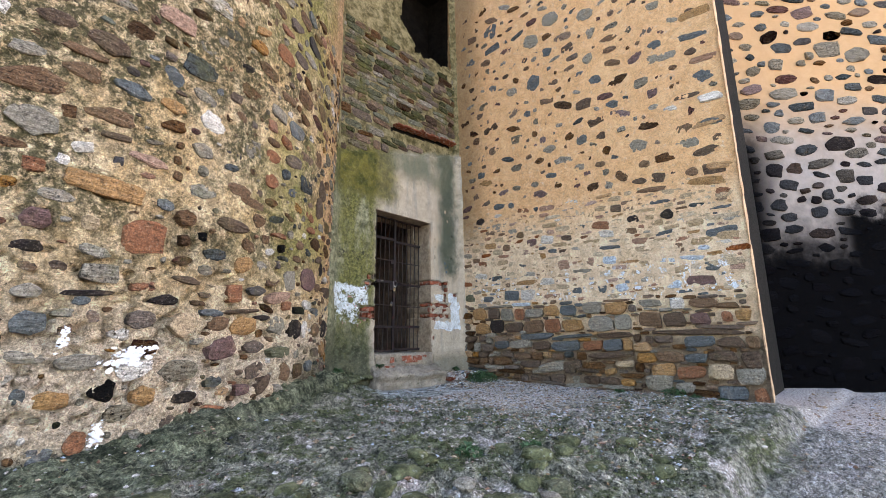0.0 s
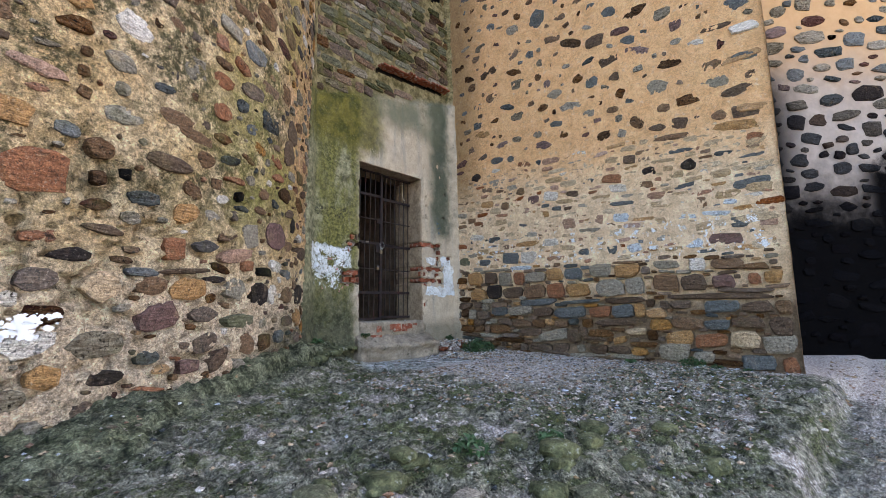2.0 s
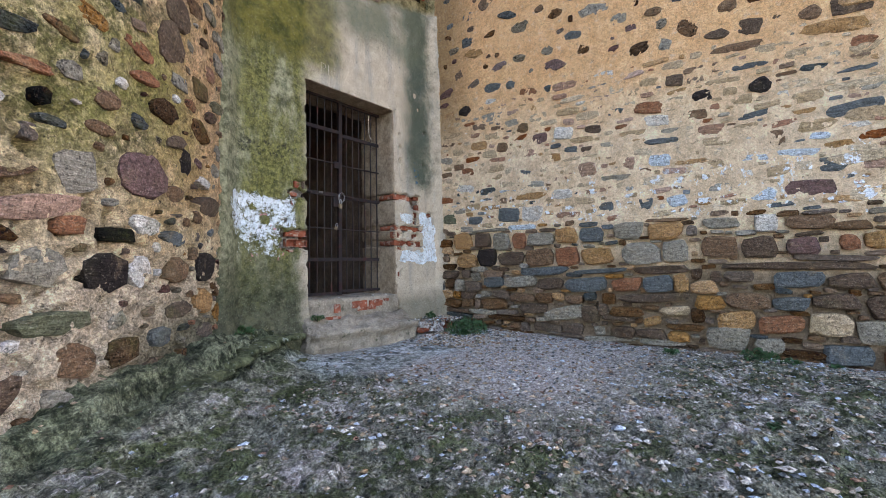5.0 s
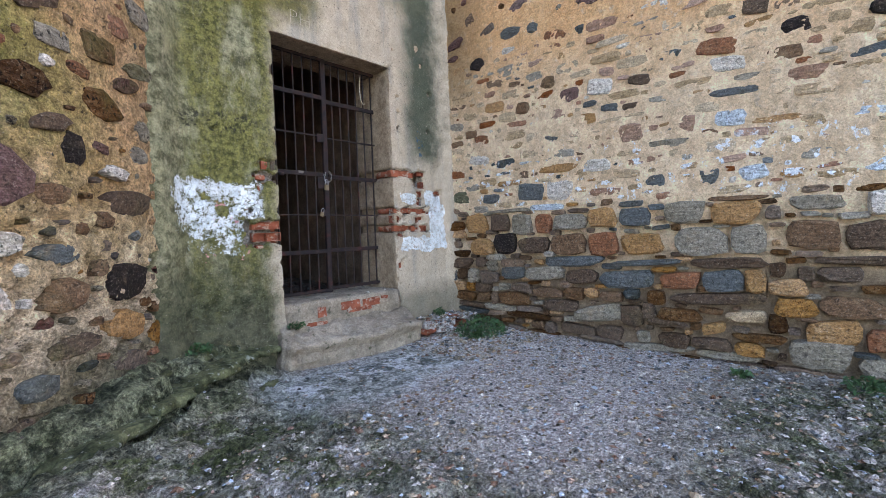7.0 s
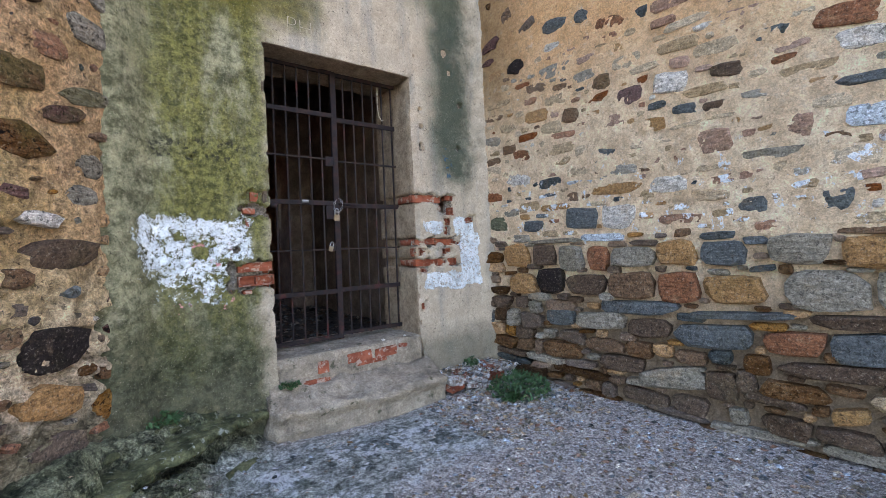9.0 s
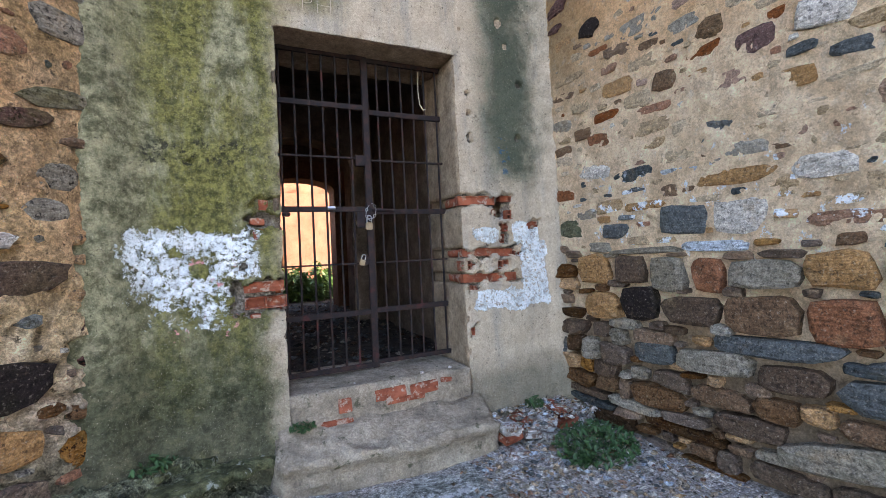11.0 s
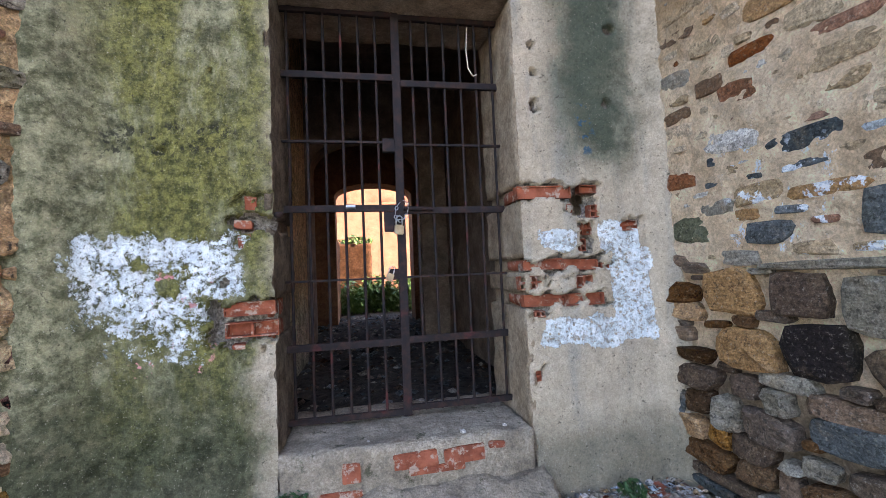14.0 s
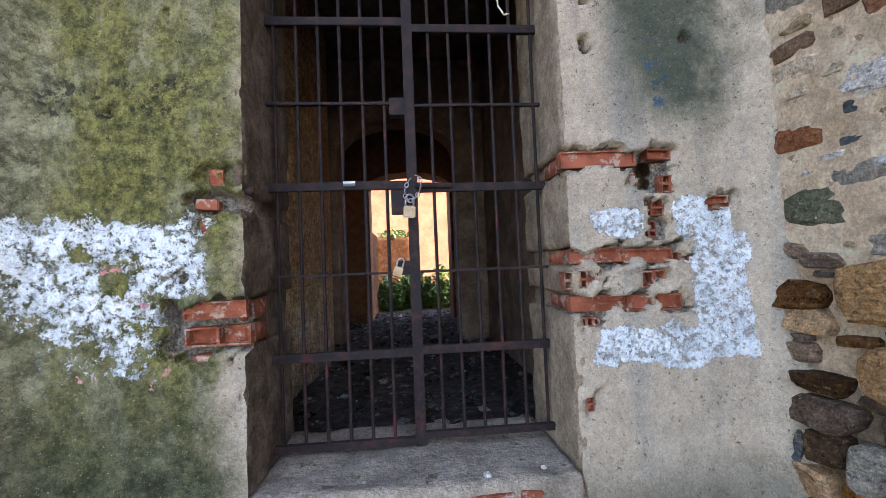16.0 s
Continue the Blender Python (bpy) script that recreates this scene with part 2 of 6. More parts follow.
def door_plaster():
    m = Nodes("stained_plaster")
    p = m.warped(3.0, 0.35)
    q = m.warped(22, 0.09)
    big, mid, fine = m.noise(1.6, 5), m.noise(8, 6, 0.7), m.noise(70, 5, 0.75)
    c = m.mix(m.step(mid, 0.25, 0.75), (0.37, 0.31, 0.235), (0.47, 0.40, 0.31))
    c = m.mix(m.step(m.noise(2.4, 5, 0.6, stretch=(2.5, 2.5, 0.4)), 0.5, 0.68, 0, 0.6), c, (0.28, 0.27, 0.24))
    # grey-green left field and yellow-green moss running down it
    clean = m.math("SUBTRACT", 1.0, m.zone(p, -0.15, 0.1, 0.15, 0.92, 0.06))
    left = m.math("MULTIPLY", m.step(p["X"], 0.02, -0.16), clean)
    c = m.mix(m.math("MULTIPLY", left, m.step(mid, 0.2, 0.5, 0.55, 0.95)), c, m.mix(m.step(m.noise(12, 7, 0.75), 0.35, 0.65), (0.075, 0.08, 0.04), (0.31, 0.295, 0.19)))
    run = m.math("MULTIPLY", m.zone(p, -0.72, -0.04, 0.1, 4.1, 0.12), m.step(m.noise(2.2, 6, 0.7, stretch=(2.2, 2.2, 0.7), shift=3), 0.36, 0.54))
    c = m.mix(m.math("MULTIPLY", m.math("MULTIPLY", run, clean), 0.9), c, m.mix(m.step(m.noise(25, 6, 0.8), 0.35, 0.65), (0.06, 0.065, 0.02), (0.235, 0.22, 0.072)))
    over = m.zone(p, -0.9, 0.35, 2.75, 4.2, 0.15)
    c = m.mix(m.math("MULTIPLY", over, 0.85), c, m.mix(m.step(mid, 0.3, 0.7), (0.06, 0.065, 0.018), (0.19, 0.165, 0.035)))
    # dark green algae at the upper right
    algae = m.math("MULTIPLY", m.zone(m.warped(4, 0.4), 1.38, 1.82, 1.72, 4.2, 0.14), m.step(big, 0.3, 0.5, 0.5, 1))
    c = m.mix(m.math("MULTIPLY", algae, 0.93), c, m.mix(mid, (0.045, 0.06, 0.045), (0.12, 0.14, 0.10)))
    crown = m.zone(p, 0.2, 1.7, 3.3, 4.2, 0.2)
    c = m.mix(m.math("MULTIPLY", crown, m.step(big, 0.35, 0.6, 0.3, 0.8)), c, (0.14, 0.15, 0.10))
    # bare masonry bed above the plaster
    up = m.step(m.math("MULTIPLY_ADD", p["X"], -0.28, p["Z"]), 3.55, 3.7)
    c = m.mix(up, c, m.mix(m.step(m.noise(9, 6, 0.75, shift=8), 0.35, 0.65), (0.10, 0.085, 0.035), (0.30, 0.25, 0.14)))
    # splashed foot of the wall
    damp = m.math("MULTIPLY", m.math("MULTIPLY", m.step(p["Z"], 1.0, 0.35), m.step(p["X"], 0.0, -0.2)), m.step(mid, 0.3, 0.5, 0.5, 0.95))
    c = m.mix(damp, c, m.mix(m.step(m.noise(14, 6, 0.75), 0.35, 0.65), (0.03, 0.036, 0.02), (0.115, 0.12, 0.075)))
    foot = m.math("MULTIPLY", m.step(p["Z"], 0.5, 0.25), m.step(p["X"], -0.1, 0.1, 0.35, 1))
    c = m.mix(m.math("MULTIPLY", foot, 0.7), c, m.mix(mid, (0.09, 0.085, 0.05), (0.22, 0.20, 0.16)))
    # whitewash patches with pink smears
    r = m.warped(5, 0.16)
    torn = m.math("MULTIPLY_ADD", m.noise(13, 8, 0.85, shift=1), 3.2, -1.6)
    eat = m.math("MULTIPLY_ADD", m.noise(5, 5, 0.7, shift=6), 3.0, -1.65)
    z1 = m.math("MAXIMUM", m.zone(r, -0.80, -0.17, 1.22, 1.375, 0.04), m.zone(r, -0.80, -0.66, 0.98, 1.3, 0.05))
    z1 = m.math("MAXIMUM", z1, m.zone(r, -0.42, -0.16, 1.10, 1.28, 0.04))
    z1 = m.math("MAXIMUM", z1, m.math("MULTIPLY", m.zone(r, -0.76, -0.3, 0.82, 1.25, 0.07), m.step(r["Z"], 0.8, 1.15, 0.62, 0.9)))
    z1 = m.math("SUBTRACT", z1, m.math("MULTIPLY", m.zone(m.warped(4, 0.2), -0.52, -0.45, 1.11, 1.21, 0.03), 1.2))
    w1 = m.step(m.math("ADD", z1, m.math("MULTIPLY_ADD", torn, 1.15, m.math("MULTIPLY", eat, 0.7))), 0.54, 0.63)
    w1 = m.math("MULTIPLY", w1, m.step(z1, 0.05, 0.2))
    z2 = m.math("MAXIMUM", m.zone(r, 1.23, 1.86, 0.765, 0.90, 0.03), m.zone(r, 1.64, 1.865, 0.77, 1.26, 0.03))
    z2 = m.math("MAXIMUM", z2, m.zone(r, 1.57, 1.81, 1.24, 1.395, 0.03))
    z2 = m.math("MAXIMUM", z2, m.zone(r, 1.23, 1.45, 1.26, 1.365, 0.03))
    w2 = m.step(m.math("MULTIPLY_ADD", torn, 0.5, m.math("MULTIPLY_ADD", eat, 0.3, z2)), 0.48, 0.53)
    w2 = m.math("MULTIPLY", w2, m.step(m.voronoi(21), 0.13, 0.17, 0.1, 1))
    w = m.math("MULTIPLY", m.math("MAXIMUM", w1, w2), m.step(m.noise(34, 7, 0.85, shift=23), 0.41, 0.49, 0.05, 1))
    c = m.mix(w, c, m.mix(m.step(mid, 0.3, 0.6), (0.46, 0.49, 0.49), (0.66, 0.70, 0.71)))
    smear = m.math("MULTIPLY", m.zone(m.warped(9, 0.12), -0.74, -0.2, 1.72, 1.88, 0.03), m.step(m.noise(17, 6, 0.75, shift=33), 0.52, 0.57, 0, 0.8))
    c = m.mix(smear, c, (0.045, 0.045, 0.035))
    pink = m.math("MULTIPLY", m.zone(q, -0.62, -0.3, 0.76, 1.2, 0.02), m.step(m.noise(8, 5, 0.7, shift=12), 0.58, 0.62))
    c = m.mix(m.math("MULTIPLY", pink, 0.8), c, (0.62, 0.28, 0.3))
    blue = m.math("MULTIPLY", m.zone(q, 1.49, 1.57, 1.76, 2.02, 0.02), m.step(m.noise(16, 4, shift=3), 0.52, 0.56))
    c = m.mix(m.math("MULTIPLY", blue, 0.8), c, (0.04, 0.11, 0.17))
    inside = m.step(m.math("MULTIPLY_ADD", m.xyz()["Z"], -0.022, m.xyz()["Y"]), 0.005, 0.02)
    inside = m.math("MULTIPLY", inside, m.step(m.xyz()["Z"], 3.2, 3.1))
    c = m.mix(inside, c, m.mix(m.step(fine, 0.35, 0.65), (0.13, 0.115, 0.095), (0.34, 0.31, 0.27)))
    c = m.mix(m.step(fine, 0.63, 0.7, 0, 0.5), c, (0.06, 0.05, 0.035))
    c = m.mix(m.step(m.noise(45, 6, 0.8, shift=17), 0.42, 0.35, 0, 0.75), c, (0.05, 0.045, 0.03))
    c = m.mix(m.step(m.noise(90, 4, 0.8, shift=19), 0.6, 0.68, 0, 0.4), c, (0.55, 0.5, 0.42))
    m.bump(m.math("ADD", m.math("ADD", mid, m.math("MULTIPLY", fine, 0.6)), m.math("MULTIPLY", w, 0.25)), 1.0, 0.022)
    return m.done(m.grit(c, 0.88, 1.12, 60, 0.22), 0.92)


def simple_material(name, dark, light, scale=8, rough=0.9, bump=0.5, dist=0.01, metal=0.0, spots=None, spot_at=0.6):
    m = Nodes(name)
    mid, fine = m.noise(scale, 6, 0.7), m.noise(scale * 9, 4, 0.7)
    c = m.mix(m.step(mid, 0.28, 0.72), dark, light)
    if spots:
        c = m.mix(m.step(m.noise(scale * 2.2, 6, 0.7, shift=3), spot_at, spot_at + 0.08, 0, 0.85), c, spots)
    c = m.mix(m.step(fine, 0.5, 0.8, 0, 0.3), c, dark)
    m.bump(m.math("ADD", mid, m.math("MULTIPLY", fine, 0.6)), bump, dist)
    return m.done(m.grit(c, 0.84, 1.15, 38, 0.25) if not metal else c, rough, metal)


def ground_material():
    m = Nodes("gravel_earth")
    p = m.warped(1.5, 0.7)
    mid, fine, big = m.noise(9, 7, 0.75), m.noise(85, 5, 0.8), m.noise(1.1, 5, 0.6)
    earth = m.mix(m.step(fine, 0.3, 0.7), (0.27, 0.235, 0.205), (0.68, 0.61, 0.565))
    grit = m.ramp(m.voronoi(75, color=True), [(0, (0.07, 0.06, 0.055)), (0.35, (0.36, 0.32, 0.295)), (0.65, (0.58, 0.53, 0.49)), (0.9, (0.82, 0.79, 0.77))])
    c = m.mix(m.step(fine, 0.4, 0.6, 0.2, 0.75), earth, grit)
    rock = m.mix(m.step(mid, 0.3, 0.7), (0.05, 0.055, 0.036), (0.40, 0.385, 0.31))
    rock = m.mix(m.step(m.noise(4, 6, 0.7, stretch=(1, 1, 5)), 0.46, 0.58, 0, 0.75), rock, (0.10, 0.12, 0.045))
    rock = m.mix(m.step(m.noise(20, 7, 0.8, shift=5), 0.58, 0.66, 0, 0.75), rock, (0.38, 0.38, 0.33))
    rock = m.mix(m.step(m.noise(40, 6, 0.8, shift=15), 0.45, 0.38, 0, 0.8), rock, (0.015, 0.015, 0.01))
    near = m.math("MAXIMUM", m.step(p["X"], 0.25, -0.55), m.step(p["Y"], -2.2, -3.3))
    near = m.math("MULTIPLY", near, m.step(p["X"], 2.6, 1.7))
    near = m.math("MULTIPLY", near, m.step(p["Y"], -4.9, -4.5, 0.35, 1))
    near = m.math("MULTIPLY", near, m.step(m.noise(3.2, 6, 0.7, shift=11), 0.32, 0.5))
    c = m.mix(near, c, rock)
    belt = m.math("MULTIPLY", m.step(m.math("MULTIPLY_ADD", p["X"], -0.735, p["Y"]), -0.22, 0.02), m.step(p["X"], 0.1, -0.15))
    c = m.mix(m.math("MULTIPLY", belt, 0.85), c, m.mix(m.step(mid, 0.36, 0.64), (0.045, 0.055, 0.032), (0.25, 0.26, 0.17)))
    lime = m.math("MULTIPLY", m.zone(p, -0.35, 1.0, -1.15, -0.45, 0.18, "X", "Y"), m.step(m.noise(6, 6, 0.75, shift=2), 0.5, 0.58, 0, 0.9))
    c = m.mix(m.math("MULTIPLY", m.zone(p, -0.5, 1.0, -1.1, -0.3, 0.12, "X", "Y"), 0.8), c, m.mix(m.step(mid, 0.35, 0.6), (0.13, 0.15, 0.13), (0.46, 0.48, 0.45)))
    c = m.mix(lime, c, (0.72, 0.74, 0.75))
    wet = m.math("MULTIPLY", m.zone(p, -0.25, 0.9, -1.0, -0.5, 0.1, "X", "Y"), m.step(m.noise(5, 5, shift=9), 0.55, 0.6, 0, 0.7))
    c = m.mix(wet, c, (0.06, 0.08, 0.07))
    m.bump(m.math("ADD", m.math("MULTIPLY", mid, 1.5), m.math("ADD", fine, m.math("MULTIPLY", m.voronoi(75), -0.8))), 1.0, 0.035)
    return m.done(m.grit(c, 0.55, 1.5, 30), 0.95)


def brick_material(name="hollow_brick_clay"):
    m = Nodes(name)
    mid, fine = m.noise(14, 5), m.noise(110, 4, 0.7)
    c = m.mix(m.step(mid, 0.3, 0.7), (0.17, 0.052, 0.026), (0.31, 0.108, 0.058))
    c = m.mix(m.step(m.noise(20, 5, 0.7, shift=4), 0.52, 0.62, 0, 0.75), c, (0.36, 0.31, 0.26))
    m.bump(fine, 0.5, 0.004)
    return m.done(c, 0.9)


def iron_material():
    m = Nodes("rusty_iron")
    c = m.mix(m.step(m.noise(18, 6, 0.7), 0.45, 0.62), (0.012, 0.009, 0.01), (0.032, 0.016, 0.013))
    c = m.mix(m.step(m.noise(5, 4, shift=3), 0.6, 0.68, 0, 0.6), c, (0.09, 0.02, 0.018))
    m.bump(m.noise(140, 4, 0.7), 0.4, 0.002)
    out = m.done(c, 0.7, 0.0)
    m.bsdf.inputs["Specular IOR Level"].default_value = 0.2
    return out


def leaf_material(name, a, b):
    m = Nodes(name)
    r = m.t.nodes.new("ShaderNodeNewGeometry").outputs["Random Per Island"]
    return m.done(m.mix(m.noise(30), m.mix(r, a, b), m.mix(0.5, a, b)), 0.6)


TOWER_TONES = ["brown", "umber", "grey", "brown", "ochre", "grey", "brown", "purple", "rust", "umber", "grey", "dark", "brown", "quartz", "brown", "grey", "slate"]
RIGHT_TONES = ["beige", "sand", "beige", "pinkish", "sand", "grey", "beige", "sand", "pinkish", "ochre", "slate", "brown", "beige", "quartz", "rust"]
FIELD_TONES = ["brown", "umber", "grey", "brown", "slate", "umber", "purple", "brown", "grey"]
COURSE_TONES = ["brown", "umber", "grey", "brown", "umber", "brown", "grey", "slate", "umber", "brown", "ochre", "umber", "brown"]
BACK_TONES = ["slate", "grey", "brown", "slate", "dark", "grey", "purple"]
M = {
    "tower_mortar": tower_mortar(), "ochre_mortar": ochre_mortar(), "soot_shade_mortar": soot_shade_mortar(), "plaster": door_plaster(), "ground": ground_material(),
    "brick": brick_material(), "iron": iron_material(),
    "tower_stone": stone_material("tower_stone", TOWER_TONES, "object", 0.4), "tower_stone_small": stone_material("tower_stone_small", TOWER_TONES, "island", 0.4),
    "right_stone": stone_material("right_stone", RIGHT_TONES, "object", 0.0, False, True, 0.4), "right_stone_small": stone_material("right_stone_small", RIGHT_TONES, "island", 0.0, False, True, 0.4),
    "course_stone": stone_material("course_stone", COURSE_TONES, "object", 0.1, False, False, 0.6),
    "field_stone": stone_material("field_stone", FIELD_TONES, "object"), "field_stone_small": stone_material("field_stone_small", FIELD_TONES, "island"),
    "chip_stone": stone_material("chip_stone", COURSE_TONES, "island", 0.1, False, False, 0.6),
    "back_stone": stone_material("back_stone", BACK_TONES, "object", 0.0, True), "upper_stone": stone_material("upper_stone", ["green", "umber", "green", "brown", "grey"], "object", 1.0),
    "pebble": stone_material("pebble", ["grey", "quartz", "beige", "slate", "quartz", "bluewhite", "beige", "grey", "pinkish", "quartz"], "island"),
    "rock": simple_material("mossy_rock", (0.035, 0.042, 0.022), (0.20, 0.205, 0.115), 9, 0.95, 1.0, 0.03, spots=(0.30, 0.31, 0.27), spot_at=0.58),
    "concrete": simple_material("worn_concrete", (0.19, 0.16, 0.125), (0.36, 0.31, 0.245), 5, 0.95, 1.0, 0.03, spots=(0.10, 0.10, 0.065), spot_at=0.58),
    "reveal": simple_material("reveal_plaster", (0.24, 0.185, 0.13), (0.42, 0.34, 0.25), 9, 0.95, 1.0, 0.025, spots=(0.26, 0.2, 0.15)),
    "whitewashed": simple_material("whitewashed_brick", (0.16, 0.14, 0.12), (0.62, 0.61, 0.6), 14, 0.9, 0.8, 0.02, spots=(0.16, 0.09, 0.065), spot_at=0.5),
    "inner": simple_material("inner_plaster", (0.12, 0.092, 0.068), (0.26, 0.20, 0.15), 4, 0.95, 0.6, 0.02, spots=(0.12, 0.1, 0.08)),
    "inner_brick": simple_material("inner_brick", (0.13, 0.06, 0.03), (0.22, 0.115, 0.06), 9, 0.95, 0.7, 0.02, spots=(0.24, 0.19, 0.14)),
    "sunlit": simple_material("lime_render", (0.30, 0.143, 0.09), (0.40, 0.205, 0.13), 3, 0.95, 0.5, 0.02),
    "return": simple_material("weathered_render", (0.34, 0.23, 0.14), (0.58, 0.41, 0.26), 5, 0.95, 0.15, 0.004, spots=(0.22, 0.16, 0.11)),
    # darker brown than reveal_plaster, used on the left jamb only
    "jamb": simple_material("dark_jamb", (0.10, 0.078, 0.058), (0.25, 0.20, 0.15), 9, 0.95, 1.0, 0.025, spots=(0.12, 0.08, 0.055)),
    # inner_brick made darker: the courtyard pier's shade is put into the colour
    "shaded_brick": simple_material("shaded_brick", (0.06, 0.03, 0.016), (0.13, 0.066, 0.035), 9, 0.95, 0.7, 0.02, spots=(0.15, 0.11, 0.08)),
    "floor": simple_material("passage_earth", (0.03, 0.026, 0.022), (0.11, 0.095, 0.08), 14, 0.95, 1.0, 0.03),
    "rubble": stone_material("rubble_stone", ["umber", "slate", "dark", "grey", "umber", "slate"], "island"),
    "wood": simple_material("rotten_wood", (0.05, 0.03, 0.02), (0.16, 0.09, 0.05), 16, 0.9, 0.8, 0.01),
    # near-black that stands for unlit depth behind gaps in the walls
    "black": simple_material("shade_black", (0.012, 0.01, 0.008), (0.03, 0.025, 0.02), 6),
    "leaf": leaf_material("weed_leaf", (0.012, 0.04, 0.01), (0.03, 0.085, 0.02)), "bush": leaf_material("bush_leaf", (0.035, 0.09, 0.015), (0.09, 0.18, 0.03)),
    "brass": simple_material("padlock_brass", (0.20, 0.15, 0.09), (0.36, 0.28, 0.18), 20, 0.5, 0.3, 0.002, 0.7), "steel": simple_material("zinc_steel", (0.3, 0.3, 0.3), (0.5, 0.5, 0.5), 20, 0.3, 0.2, 0.002, 0.95),
    "rope": simple_material("pale_cord", (0.4, 0.36, 0.28), (0.6, 0.55, 0.45), 30),
}
for tone in PALETTE:
    M[tone] = stone_material("stone_" + tone, (), tone, 0.15, False, False, 0.6)


# ---- mesh tools ----
def link(name, bm, material, parent=None, label="", smooth=False):
    me = bpy.data.meshes.new(name)
    bm.normal_update()
    bm.to_mesh(me)
    bm.free()
    me.materials.append(material)
    if smooth:
        me.polygons.foreach_set("use_smooth", [True] * len(me.polygons))
    ob = new(name, me)
    if parent:
        ob.parent = parent
    if label:
        ob["label"] = label
    return ob


def part(name, bm, material, parent, label="", smooth=False):
    return link(name, bm, material, parent, label, smooth)


def thing(name, label, category, group="", kind="", at=(0, 0, 0)):
    ob = new(name)
    ob.location = at
    ob.empty_display_size = 0.1
    return tagged(ob, label, category, group, kind)


def fbm(p, octaves=4):
    return noise.fractal(Vector(p), 1.0, 2.0, octaves)


def box(bm, lo, hi, bevel=0.0, rough=0.0, cuts=0, seed=0.0):
    """A box with worn edges, pushed about by noise."""
    r = bmesh.ops.create_cube(bm, size=1.0)
    vs = r["verts"]
    for v in vs:
        v.co = Vector([lo[i] + (v.co[i] + 0.5) * (hi[i] - lo[i]) for i in range(3)])
    es = list({e for v in vs for e in v.link_edges})
    if cuts:
        s = bmesh.ops.subdivide_edges(bm, edges=es, cuts=cuts, use_grid_fill=True)
        vs = list({v for v in bm.verts if v.is_valid and (v in vs or v in s["geom_inner"])})
    elif bevel:
        s = bmesh.ops.bevel(bm, geom=es, offset=bevel, segments=2, affect="EDGES")
        vs = list({*s["verts"], *[v for v in vs if v.is_valid]})
    if rough:
        for v in vs:
            v.co += Vector([fbm((v.co.x * 6 + seed + k * 9, v.co.y * 6, v.co.z * 6), 3) * rough for k in range(3)])
    return bm


def rod(bm, a, b, r, sides=8):
    a, b = Vector(a), Vector(b)
    d = b - a
    m = Matrix.Translation((a + b) / 2) @ d.to_track_quat("Z", "Y").to_matrix().to_4x4()
    bmesh.ops.create_cone(bm, cap_ends=True, segments=sides, radius1=r, radius2=r, depth=d.length, matrix=m)
    return bm


def sheet(name, us, vs, place, material, keep=None, smooth=True):
    """A grid laid by place(u, v) -> (x, y, z); cells where keep(u, v) is false are left out."""
    nu, nv = len(us), len(vs)
    pts = [place(u, v) for v in vs for u in us]
    faces = []
    for j in range(nv - 1):
        vm = (vs[j] + vs[j + 1]) / 2
        for i in range(nu - 1):
            if keep is None or keep((us[i] + us[i + 1]) / 2, vm):
                k = j * nu + i
                faces.append((k, k + 1, k + 1 + nu, k + nu))
    me = bpy.data.meshes.new(name)
    me.from_pydata(pts, [], faces)
    me.materials.append(material)
    if smooth:
        me.polygons.foreach_set("use_smooth", [True] * len(me.polygons))
    return me


def spread(a, b, step):
    n = max(1, round((b - a) / step))
    return [a + (b - a) * i / n for i in range(n + 1)]


# ---- the plan ----
TC, TR = (-4.16, 2.2), 3.99                  # round tower
DOOR_X, DOOR_Z0, DOOR_Z1 = (-0.042, 1.15), 0.39, 2.60


def right_x(y):
    return 1.95 - 0.105 * y


def lerp(v, pts):
    if v <= pts[0][0]:
        return pts[0][1]
    for (a, p), (b, q) in zip(pts, pts[1:]):
        if v <= b:
            return p + (q - p) * (v - a) / (b - a)
    return pts[-1][1]


def sm(v, lo, hi):
    f = min(1, max(0, (v - lo) / (hi - lo)))
    return f * f * (3 - 2 * f)


def ledge_side(x, y):
    """Distance to the edge of the split bedrock ledge, towards the tower."""
    return (y + 0.0 - 0.75 * (x + 0.17) - 0.05 * math.sin(x * 7) - 0.05 * fbm((x * 3, y * 3, 33), 3)) * 0.81


